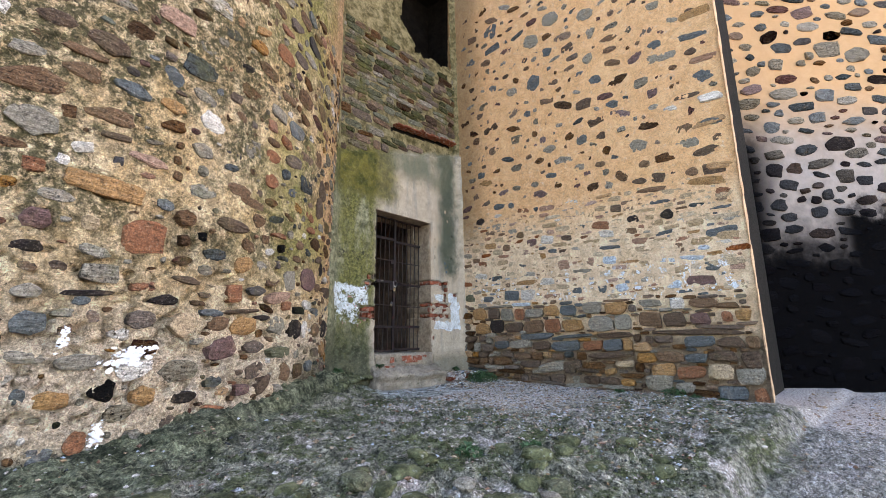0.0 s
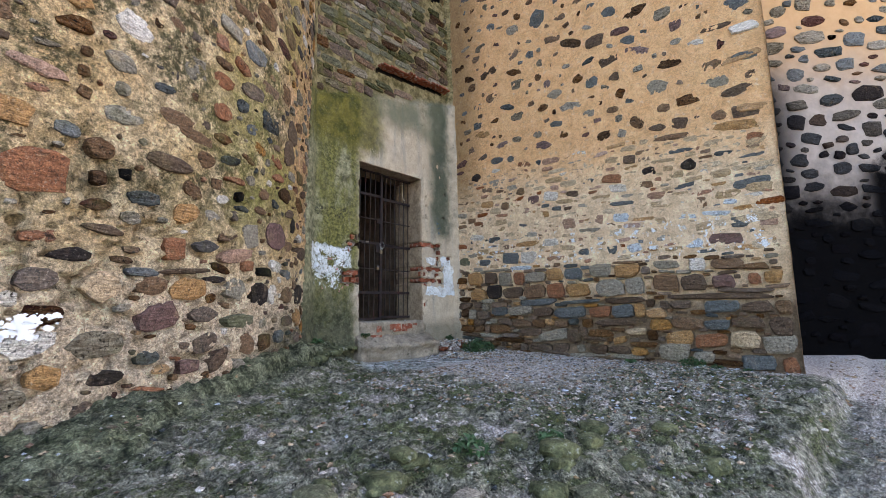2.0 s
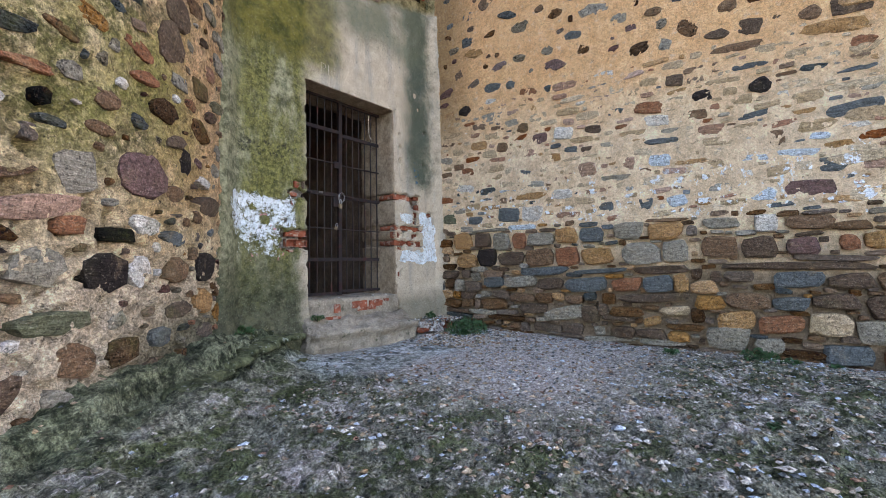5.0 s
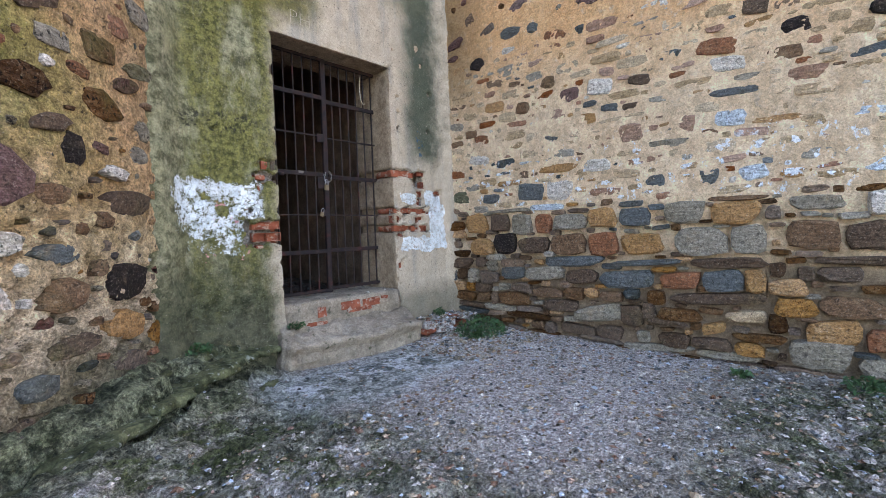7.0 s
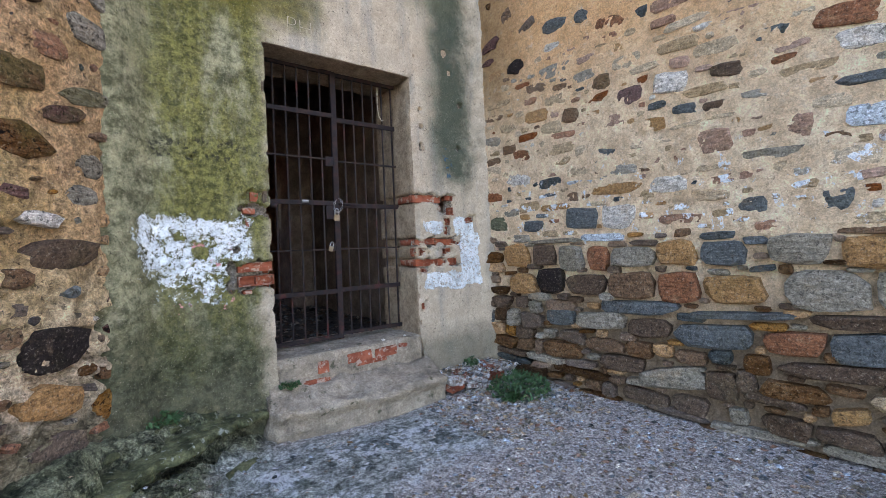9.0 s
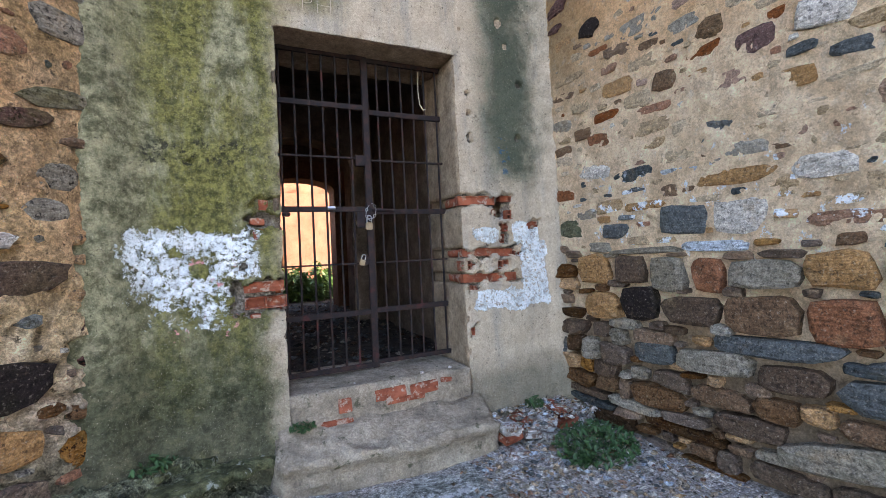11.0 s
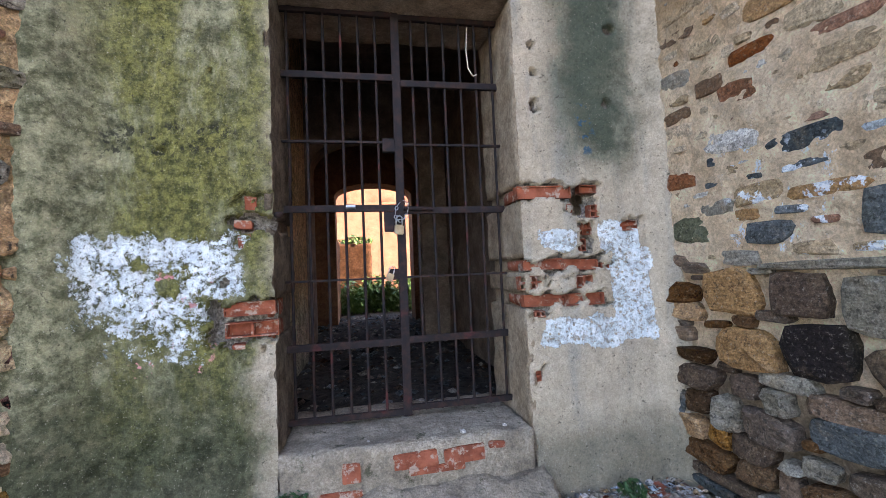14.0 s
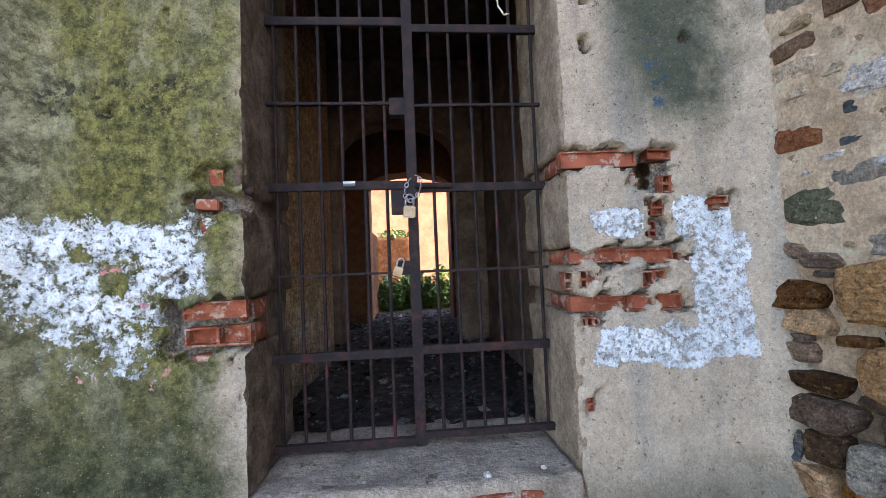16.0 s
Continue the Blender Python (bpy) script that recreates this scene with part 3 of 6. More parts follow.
def ground_z(x, y):
    z = -0.11 + 0.06 * sm(x, 0.8, 1.9) * sm(y, -2.4, -0.4) - 0.03 * sm(-y, 2.5, 4.3)
    d = math.hypot(x - TC[0], y - TC[1]) - TR
    foot = lerp(x, [(-4.2, -0.17), (-3.0, -0.02), (-2.3, -0.03), (-1.7, 0.06), (-0.9, 0.1)])
    z += (foot - z) * (1 - sm(d, 0.0, 0.75))
    cut = ledge_side(x, y)
    z += 0.09 * sm(cut, 0.02, 0.07) * sm(x, -3.6, -2.2) * sm(-x, 0.1, 0.25) - 0.28 * min(1, 1.6 * max(0, 1 - abs(cut + 0.02) / 0.085)) * sm(fbm((x * 2.2, y * 2.2, 13), 2), -0.15, 0.25) * sm(-x, 0.2, 0.35) * sm(x, -1.9, -1.3)
    for hx, hy, r in ((-0.58, -0.25, 0.16), (-0.92, -0.45, 0.16)):      # hollows under the shelf
        z -= 0.24 * sm(1 - math.hypot(x - hx, y - hy) / r, 0.0, 0.55)
    bank = sm(-y - 0.25 * x, 3.75, 5.6) * (1 - sm(x, -1.2, 0.2))
    z -= 0.55 * bank
    shelf = sm(-y + 0.04 * fbm((x * 1.5, 3, 0)), 4.45 + 0.05 * x, 4.62 + 0.05 * x) * sm(x, -1.4, -0.2)
    z -= 0.2 * shelf
    if x > 2.3:
        z = min(z, -0.15 - 0.12 * sm(x, 2.3, 3.2))
    return z


def ground_at(x, y):
    z = ground_z(x, y)
    rocky = max(sm(-x, -0.25, 0.6), sm(-y, 2.4, 3.3)) * (1 - sm(x, 1.6, 2.6))
    z += (0.012 + 0.035 * rocky) * fbm((x * 2.6, y * 2.6, 1.0), 5)
    z += rocky * (0.05 * abs(fbm((x * 7 + y * 4, y * 9 - x * 3, 4.0), 3)) + 0.03 * abs(fbm((x * 4 - y * 3.2, (y + x) * 13, 4.0), 3)) + 0.02 * fbm((x * 18, y * 18, 6.0), 3))
    far = max(abs(x), abs(y)) - 14
    return z + (0.4 * fbm((x * 0.05, y * 0.05, 2.0), 3) * min(1, far / 30) if far > 0 else 0)


def graded(lo, hi, step, far):
    out, s, v = spread(lo, hi, step), step, 0
    a, b = [], []
    v = lo
    while v > -far:
        s *= 1.35
        v -= s
        a.append(v)
    s, v = step, hi
    while v < far:
        s *= 1.35
        v += s
        b.append(v)
    return a[::-1] + out + b


gx, gy = graded(-4.6, 2.6, 0.025, 900), graded(-5.6, 0.05, 0.025, 900)
ground = new("ground", sheet("ground", gx, gy, lambda x, y: (x, y, ground_at(x, y) if y < 0.4 or abs(x) > 12 or y > 30 else 0.12 + 0.03 * fbm((x * 2, y * 2, 0))), M["ground"]))
tagged(ground, "grey gravel and mossy bedrock on trodden earth", "ground", kind="structure")


# ---- stones ----
def stone_mesh(name, seed, power, sides=12):
    """One rubble stone: a flat broken face with few corners, its back buried. Local x and z span the face, -y looks out."""
    rnd = random.Random(seed)
    n = rnd.randint(6, 9)
    turn = rnd.uniform(0, 1)
    corners = []
    if power > 3.4:
        n = 4
        corners = [Vector((c * rnd.uniform(0.7, 1.0), q * rnd.uniform(0.66, 1.0))) for c, q in ((1, 1), (-1, 1), (-1, -1), (1, -1))]
    for i in range(0 if corners else n):
        a = 2 * math.pi * (i + turn + rnd.uniform(-0.28, 0.28)) / n
        c, q = math.cos(a), math.sin(a)
        r = rnd.uniform(0.84, 1.1) / (abs(c) ** power + abs(q) ** power) ** (1 / power)
        corners.append(Vector((c * r, q * r)))
    rim = []
    for i in range(sides):
        t = (i + rnd.uniform(-0.2, 0.2)) / sides * n % n
        p = corners[int(t)].lerp(corners[(int(t) + 1) % n], t % 1)
        rim.append(p * (rnd.uniform(0.93, 1.07) if power < 3.4 else rnd.uniform(0.96, 1.12) if 0.15 < t % 1 < 0.85 else rnd.uniform(0.88, 1.0)))
    lo = [min(p[k] for p in rim) for k in (0, 1)]
    hi = [max(p[k] for p in rim) for k in (0, 1)]
    rim = [tuple(2 * (p[k] - lo[k]) / (hi[k] - lo[k]) - 1 for k in (0, 1)) for p in rim]
    tilt = (rnd.uniform(-0.45, 0.45), rnd.uniform(-0.45, 0.45))
    mid = (rnd.uniform(-0.2, 0.2), rnd.uniform(-0.2, 0.2))
    verts, faces = [], []
    for scale, y in ((1.0, 4.0), (1.0, -0.5), (0.84, -1.0)):
        for c, q in rim:
            k = scale * (rnd.uniform(0.8, 1.1) if scale < 0.9 else 1)
            verts.append((c * k, y + (rnd.uniform(-0.25, 0.25) + tilt[0] * c * k + tilt[1] * q * k if y < 0 else 0), q * k))
    verts.append((mid[0], -1.0 + rnd.uniform(-0.4, 0.2), mid[1]))
    for k in range(2):
        for i in range(sides):
            j = (i + 1) % sides
            faces.append((k * sides + i, k * sides + j, (k + 1) * sides + j, (k + 1) * sides + i))
    for i in range(sides):
        faces.append((2 * sides + i, 2 * sides + (i + 1) % sides, 3 * sides))
    me = bpy.data.meshes.new(name)
    me.from_pydata(verts, [], faces)
    return me


ROUND = [(11 + i, 2.2 + 0.3 * (i % 5)) for i in range(18)]
BLOCK = [(51 + i, 3.6 + 0.5 * (i % 6)) for i in range(14)]
SHAPES = {}


def shape_for(kind, i, material):
    key = (kind, i, material.name)
    if key not in SHAPES:
        seed, power = (ROUND if kind == "round" else BLOCK)[i]
        me = stone_mesh("stone", seed, power, 12)
        me.materials.append(material)
        SHAPES[key] = me
    return SHAPES[key]


def scatter(rnd, u0, u1, v0, v1, sizes, gap, tries, taken, allow=None):
    """Throws ellipses of falling size into a rectangle without overlap. Returns (u, v, half width, half height)."""
    out = []
    boxes = list(taken)
    arr = np.array(boxes + [(1e9, 1e9, 0.1, 0.1)], float)
    for (w0, w1, h0, h1), n in zip(sizes, tries):
        for _ in range(n):
            u, v = rnd.uniform(u0, u1), rnd.uniform(v0, v1)
            w, h = rnd.uniform(w0, w1) / 2, rnd.uniform(h0, h1) / 2
            if allow and rnd.random() > allow(u, v):
                continue
            g = gap(u, v) if callable(gap) else gap
            d = ((arr[:, 0] - u) / (arr[:, 2] + w + g)) ** 2 + ((arr[:, 1] - v) / (arr[:, 3] + h + g)) ** 2
            if d.min() < 1:
                continue
            out.append((u, v, w, h))
            arr = np.vstack([arr, (u, v, w, h)])
    return out


def courses(rnd, u0, u1, v0, v1, hs, ws, taken):
    """Rough courses of blocks of uneven height."""
    arr = np.array(list(taken) + [(1e9, 1e9, 0.1, 0.1)], float)
    out, v = [], v0
    while v < v1:
        h = hs[0] + (hs[1] - hs[0]) * rnd.random() ** 1.4
        u = u0 + rnd.uniform(-0.1, 0)
        while u < u1:
            w = rnd.uniform(*ws) * (1.6 if h < 0.08 else 1)
            cu, cv, hw, hh = u + w / 2, v + h / 2 + rnd.uniform(-0.022, 0.022), w / 2 - 0.004, (h / 2 + 0.004) * rnd.uniform(0.72, 1.12)
            if ((np.abs(arr[:, 0] - cu) < (arr[:, 2] + hw * 0.75)) & (np.abs(arr[:, 1] - cv) < (arr[:, 3] + hh * 0.75))).any():
                u += 0.05
                continue
            out.append((cu, cv, hw, hh))
            arr = np.vstack([arr, (cu, cv, hw, hh)])
            u += w
        v += h
    return out


def lay(rnd, stones, frame_of, parent, material, kind, depth, limit, stuff_material, stuff_name, lean=12, rank=None):
    """Sets stones on a face: those ranked first as parts, the rest joined."""
    order = sorted(stones, key=rank) if rank else stones
    joined_v, joined_f = [], []
    n = len(ROUND if kind == "round" else BLOCK)
    for k, (u, v, w, h) in enumerate(order):
        i = rnd.randrange(n)
        turn = radians(rnd.uniform(-lean, lean)) if kind == "round" else radians(rnd.uniform(-5, 5))
        flip = -1 if rnd.random() < 0.5 else 1
        m = frame_of(u, v) @ Matrix.Rotation(turn, 4, "Y") @ Matrix.Diagonal((w, depth * rnd.uniform(0.6, 1.4), h, 1))
        if flip < 0:
            m = m @ Matrix.Rotation(math.pi, 4, "Y")
        if k < limit:
            ob = new("stone", shape_for(kind, i, material))
            ob.parent = parent
            ob.matrix_world = m
        else:
            me = shape_for(kind, i, stuff_material)
            base = len(joined_v)
            joined_v += [tuple(m @ vert.co) for vert in me.vertices]
            joined_f += [[base + q for q in p.vertices] for p in me.polygons]
    if joined_v:
        me = bpy.data.meshes.new(stuff_name)
        me.from_pydata(joined_v, [], joined_f)
        me.materials.append(stuff_material)
        ob = new(stuff_name, me)
        ob.parent = parent
        ob["kind"] = "stuff"


def lay_marked(rnd, marked, frame_of, parent, kind, depth, material=None):
    """Single stones known by tone, place, width, height and tilt."""
    for tone, u, v, w, h, tilt in marked:
        i = rnd.randrange(len(ROUND if kind == "round" else BLOCK))
        ob = new("stone", shape_for(kind, i, material or M[tone]))
        ob.parent = parent
        ob.matrix_world = frame_of(u, v) @ Matrix.Rotation(radians(-tilt), 4, "Y") @ Matrix.Diagonal((w / 2, depth * rnd.uniform(0.8, 1.25), h / 2, 1))


# ---- round tower ----
def tower_frame(u, v):
    a = u / TR
    c, s = math.cos(a), math.sin(a)
    m = Matrix(((-s, -c, 0, TC[0] + TR * c), (c, -s, 0, TC[1] + TR * s), (0, 0, 1, v), (0, 0, 0, 1)))
    return m


def tower_point(a, z):
    near = -100 < a < -28
    ra = radians(a)
    c, s = math.cos(ra), math.sin(ra)
    k = 0.0
    if near:
        k = -0.055 * sm(fbm((c * 15, s * 15, z * 3.6 + 50), 3), 0.22, 0.42) * sm(2.0 - z, 0, 0.8)
        k -= 0.05 * sm(fbm((c * 44, s * 44, z * 11 + 70), 3), 0.24, 0.4) * sm(1.35 - z, 0, 0.4)
        k += 0.016 * fbm((c * 9, s * 9, z * 2.2), 4) + 0.011 * fbm((c * 48, s * 48, z * 12), 3) + 0.009 * fbm((c * 150, s * 150, z * 38), 2)
        k += sm(1.15 - z, 0.0, 0.4) * (0.016 * fbm((c * 36, s * 36, z * 11 + 5), 3) + 0.012 * fbm((c * 110, s * 110, z * 30), 2))
    return (TC[0] + (TR + k) * c, TC[1] + (TR + k) * s, z)


tower_angles = spread(-120, -102, 6) + spread(-100, -28, 0.25) + spread(-22, 230, 8)
tower_heights = spread(-0.9, -0.4, 0.1) + spread(-0.38, 3.4, 0.017) + spread(3.44, 4.4, 0.04) + spread(4.6, 9.0, 0.25)
tower = new("wall_tower", sheet("wall_tower", tower_angles, tower_heights, tower_point, M["tower_mortar"]))
tagged(tower, "round rubble-stone tower wall with lichen-stained mortar", "wall", kind="structure")
lid = bmesh.new()
bmesh.ops.create_circle(lid, cap_ends=True, segments=48, radius=TR, matrix=Matrix.Translation((*TC, 8.98)))
part("tower_roof", lid, M["tower_mortar"], tower)

TOWER_FOOT = [
    ("grey", -58.2, -0.10, 0.15, 0.09, -16), ("ochre", -69.9, -0.08, 0.19, 0.08, -7), ("brown", -61.0, -0.06, 0.22, 0.11, -9), ("grey", -77.1, -0.05, 0.12, 0.13, -10),
    ("grey", -65.4, -0.02, 0.22, 0.14, -6), ("rust", -81.4, -0.02, 0.11, 0.14, -26), ("rust", -69.1, 0.08, 0.21, 0.03, -10), ("grey", -58.1, 0.12, 0.15, 0.11, -17),
    ("dark", -72.6, 0.18, 0.19, 0.08, -0), ("purple", -65.1, 0.18, 0.16, 0.09, -2), ("umber", -61.4, 0.20, 0.22, 0.12, 35), ("ochre", -76.6, 0.22, 0.14, 0.13, -6),
    ("ochre", -83.6, 0.24, 0.18, 0.11, -4), ("slate", -85.6, 0.27, 0.07, 0.09, 8), ("brown", -57.1, 0.29, 0.22, 0.16, -11), ("slate", -49.0, 0.31, 0.18, 0.12, -5),
    ("grey", -82.1, 0.45, 0.23, 0.10, 2),
]
TOWER_LOW = [
    ("green", -58.3, 0.47, 0.32, 0.11, 1), ("ochre", -41.1, 0.48, 0.30, 0.17, -12), ("purple", -68.6, 0.52, 0.27, 0.17, 11), ("slate", -85.8, 0.68, 0.16, 0.14, 2),
    ("quartz", -51.6, 0.69, 0.19, 0.18, 2), ("beige", -73.5, 0.69, 0.21, 0.18, 2), ("dark", -54.8, 0.69, 0.27, 0.20, -5), ("brown", -46.8, 0.70, 0.26, 0.16, 2),
    ("ochre", -65.8, 0.70, 0.28, 0.16, 5), ("brown", -69.4, 0.71, 0.20, 0.12, 4), ("dark", -40.6, 0.72, 0.34, 0.21, 2), ("grey", -59.4, 0.72, 0.23, 0.18, -0),
    ("dark", -62.5, 0.78, 0.19, 0.05, 1), ("slate", -70.4, 0.79, 0.20, 0.06, 1), ("slate", -82.6, 0.82, 0.09, 0.06, 4), ("umber", -66.2, 0.82, 0.39, 0.04, 6),
    ("grey", -86.3, 0.86, 0.14, 0.09, 5), ("dark", -75.8, 0.86, 0.19, 0.08, 5),
]
TOWER_MIDDLE = [
    ("dark", -82.2, 0.87, 0.28, 0.04, 4), ("slate", -47.1, 0.89, 0.26, 0.10, -3), ("rust", -57.6, 0.91, 0.15, 0.09, 8), ("rust", -67.6, 0.96, 0.15, 0.15, 6),
    ("pinkish", -59.3, 0.98, 0.37, 0.11, 12), ("umber", -73.8, 1.02, 0.22, 0.06, -6), ("dark", -86.8, 1.12, 0.15, 0.07, 0), ("grey", -57.2, 1.16, 0.20, 0.20, 13),
    ("umber", -39.7, 1.16, 0.36, 0.15, 4), ("brown", -47.3, 1.17, 0.18, 0.10, 1), ("ochre", -66.6, 1.21, 0.20, 0.14, 9), ("purple", -51.2, 1.23, 0.38, 0.27, 8),
    ("rust", -78.4, 1.28, 0.29, 0.24, 12), ("purple", -86.6, 1.29, 0.14, 0.13, 12), ("beige", -82.9, 1.31, 0.10, 0.10, 12), ("quartz", -62.3, 1.38, 0.12, 0.07, 10),
    ("dark", -45.5, 1.40, 0.13, 0.17, 11),
]
TOWER_UPPER = [
    ("brown", -55.5, 1.40, 0.16, 0.06, -5), ("umber", -47.1, 1.50, 0.21, 0.09, 14), ("umber", -68.6, 1.52, 0.32, 0.11, -5), ("brown", -55.0, 1.56, 0.15, 0.11, 3),
    ("rust", -60.5, 1.57, 0.22, 0.05, 1), ("ochre", -82.1, 1.57, 0.45, 0.14, -3), ("brown", -66.2, 1.77, 0.28, 0.09, -6), ("rust", -51.4, 1.78, 0.23, 0.08, 9),
    ("quartz", -84.4, 1.79, 0.12, 0.07, 14), ("pinkish", -79.0, 1.83, 0.26, 0.09, -8), ("brown", -68.3, 1.84, 0.28, 0.11, -2), ("grey", -87.9, 1.88, 0.25, 0.19, -17),
    ("umber", -82.0, 1.93, 0.18, 0.05, 6), ("grey", -73.7, 2.05, 0.19, 0.12, -13), ("slate", -58.1, 2.06, 0.14, 0.10, 25), ("rust", -63.0, 2.06, 0.18, 0.14, 17),
    ("brown", -82.8, 2.06, 0.29, 0.12, 2), ("umber", -48.2, 2.11, 0.29, 0.25, 23),
]
TOWER_HIGH = [
    ("brown", -85.4, 2.30, 0.21, 0.12, -4), ("rust", -63.2, 2.30, 0.21, 0.11, 0), ("ochre", -77.4, 2.31, 0.19, 0.11, -7), ("slate", -81.3, 2.31, 0.24, 0.11, -8),
    ("grey", -89.2, 2.32, 0.17, 0.09, 5), ("quartz", -72.9, 2.32, 0.22, 0.17, -20), ("umber", -47.1, 2.34, 0.26, 0.26, 29), ("brown", -85.4, 2.44, 0.25, 0.07, -3),
    ("brown", -69.2, 2.50, 0.11, 0.09, -14), ("slate", -77.9, 2.55, 0.17, 0.13, -20), ("umber", -83.7, 2.57, 0.25, 0.16, -12), ("umber", -87.8, 2.59, 0.22, 0.11, 8),
    ("grey", -62.5, 2.78, 0.24, 0.13, -7), ("dark", -68.9, 2.99, 0.15, 0.07, 19), ("brown", -60.7, 3.01, 0.23, 0.08, -3), ("pinkish", -78.1, 3.03, 0.28, 0.16, -1),
    ("rust", -62.1, 3.44, 0.28, 0.17, -16), ("ochre", -66.9, 3.48, 0.20, 0.09, 25),
]
rnd = random.Random(5)
marked = [(t, radians(a) * TR, z, w, h, k) for t, a, z, w, h, k in TOWER_FOOT + TOWER_LOW + TOWER_MIDDLE + TOWER_UPPER + TOWER_HIGH]
T0, T1 = radians(-99) * TR, radians(-30) * TR
taken = [(u, v, w / 2, h / 2) for _, u, v, w, h, _k in marked]
tower_stones = scatter(rnd, T0, T1, -0.3, 4.4, [(0.18, 0.34, 0.09, 0.2), (0.12, 0.24, 0.06, 0.14), (0.06, 0.13, 0.04, 0.09), (0.03, 0.06, 0.02, 0.045)],
                       lambda u, v: 0.022 if v < 0.9 else 0.038, [420, 1500, 2600, 2600], taken)
lay_marked(rnd, marked, tower_frame, tower, "round", 0.016)
lay(rnd, tower_stones, tower_frame, tower, M["tower_stone"], "round", 0.012, 200, M["tower_stone_small"], "small_stones", lean=14, rank=lambda s: -s[2] * s[3] if s[1] < 3 else 0)
PAINT_SPOTS = [(-78.5, 0.48, 0.26, 0.11), (-83.5, 0.59, 0.05, 0.13), (-80.2, 0.02, 0.07, 0.14)]

# ---- right-hand wall ----
def right_frame(u, v):
    """u runs along -y from the corner."""
    d = Vector((0.105, -1, 0)).normalized()
    n = Vector((-1, -0.105, 0)).normalized()
    x = right_x(-u)
    return Matrix(((d.x, -n.x, 0, x), (d.y, -n.y, 0, -u), (0, 0, 1, v), (0, 0, 0, 1)))


def right_point(u, z):
    k = 0.012 * fbm((u * 2, z * 2, 7), 4) + 0.009 * fbm((u * 12, z * 12, 3), 3) + 0.007 * fbm((u * 37, z * 37, 3), 2)
    k += 0.05 * sm(1.2 - z, 0.0, 0.3)
    return (right_x(-u) + k - 0.008, -u, z)


# carried up to 12 m, above the view, to hold off the sun
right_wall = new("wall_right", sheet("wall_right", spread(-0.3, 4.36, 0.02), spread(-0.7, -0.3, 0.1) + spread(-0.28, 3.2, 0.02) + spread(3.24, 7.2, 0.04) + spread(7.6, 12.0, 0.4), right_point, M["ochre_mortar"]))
tagged(right_wall, "tall ochre-rendered rubble wall with coursed stone foot", "wall", kind="structure")
REND = (right_x(-4.36), -4.36)
BACK0, BACK1 = (5.95, -3.93), (8.6, -6.9)


def return_point(u, z):
    k = 0.015 * fbm((u * 3, z * 3, 17), 4)
    return (REND[0] + (BACK0[0] - REND[0]) * u, REND[1] + (BACK0[1] - REND[1]) * u - k, z)


# its unseen upper part is there to block the sun as well
ret = new("wall_return", sheet("wall_return", [-0.012, 0.0] + spread(0.01, 1, 0.02), spread(-0.7, 12.0, 0.08), return_point, M["return"]))
tagged(ret, "side face of the ochre rubble wall", "wall", kind="structure")


def back_point(u, z):
    k = 0.02 * fbm((u * 6, z * 2, 27), 4)
    return (BACK0[0] + (BACK1[0] - BACK0[0]) * u - k, BACK0[1] + (BACK1[1] - BACK0[1]) * u - k, z)


# the long last columns and upper rows are unseen, added as a sun block
back_wall = new("wall_back", sheet("wall_back", spread(0, 1, 0.012) + [1.5, 2.2, 4.5], spread(-0.7, 6.4, 0.06) + spread(6.6, 12, 0.4), back_point, M["soot_shade_mortar"]))
tagged(back_wall, "rubble wall blackened by soot and painted shade towards its foot", "wall", kind="structure")
# unseen lid between the walls, added to stop the sun
cap = bmesh.new()
box(cap, (2.5, -3.8, 11.7), (9.5, 0.3, 11.98))
part("wall_top", cap, M["ochre_mortar"], right_wall)
# added filler behind the wall's edge; its black stands for shade in gaps
cap = bmesh.new()
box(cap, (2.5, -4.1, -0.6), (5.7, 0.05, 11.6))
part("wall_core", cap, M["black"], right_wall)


def back_frame(u, v):
    d = Vector((BACK1[0] - BACK0[0], BACK1[1] - BACK0[1], 0)).normalized()
    n = Vector((d.y, -d.x, 0))
    p = Vector((*BACK0, 0)) + d * u
    return Matrix(((d.x, -n.x, 0, p.x), (d.y, -n.y, 0, p.y), (0, 0, 1, v), (0, 0, 0, 1)))


COURSE_FOOT = [
    ("rust", 4.26, -0.07, 0.14, 0.19, 5), ("slate", 3.98, -0.05, 0.31, 0.16, 3), ("grey", 3.47, -0.02, 0.22, 0.13, -0), ("grey", 3.17, 0.02, 0.34, 0.22, -1),
    ("ochre", 2.55, 0.14, 0.16, 0.09, 12), ("grey", 4.19, 0.15, 0.30, 0.20, 8), ("grey", 1.66, 0.17, 0.44, 0.15, 12), ("rust", 3.56, 0.17, 0.32, 0.16, 2),
    ("umber", 1.95, 0.18, 0.18, 0.18, 4), ("ochre", 3.24, 0.18, 0.29, 0.19, 6), ("beige", 3.88, 0.19, 0.28, 0.19, 2), ("beige", 2.75, 0.25, 0.26, 0.09, 4),
    ("umber", 4.21, 0.34, 0.21, 0.20, 4), ("slate", 3.63, 0.35, 0.26, 0.12, 1), ("brown", 3.33, 0.37, 0.33, 0.14, 1), ("umber", 2.56, 0.37, 0.65, 0.09, 4),
    ("umber", 3.92, 0.38, 0.30, 0.13, 3), ("slate", 1.90, 0.49, 0.45, 0.16, 3),
]
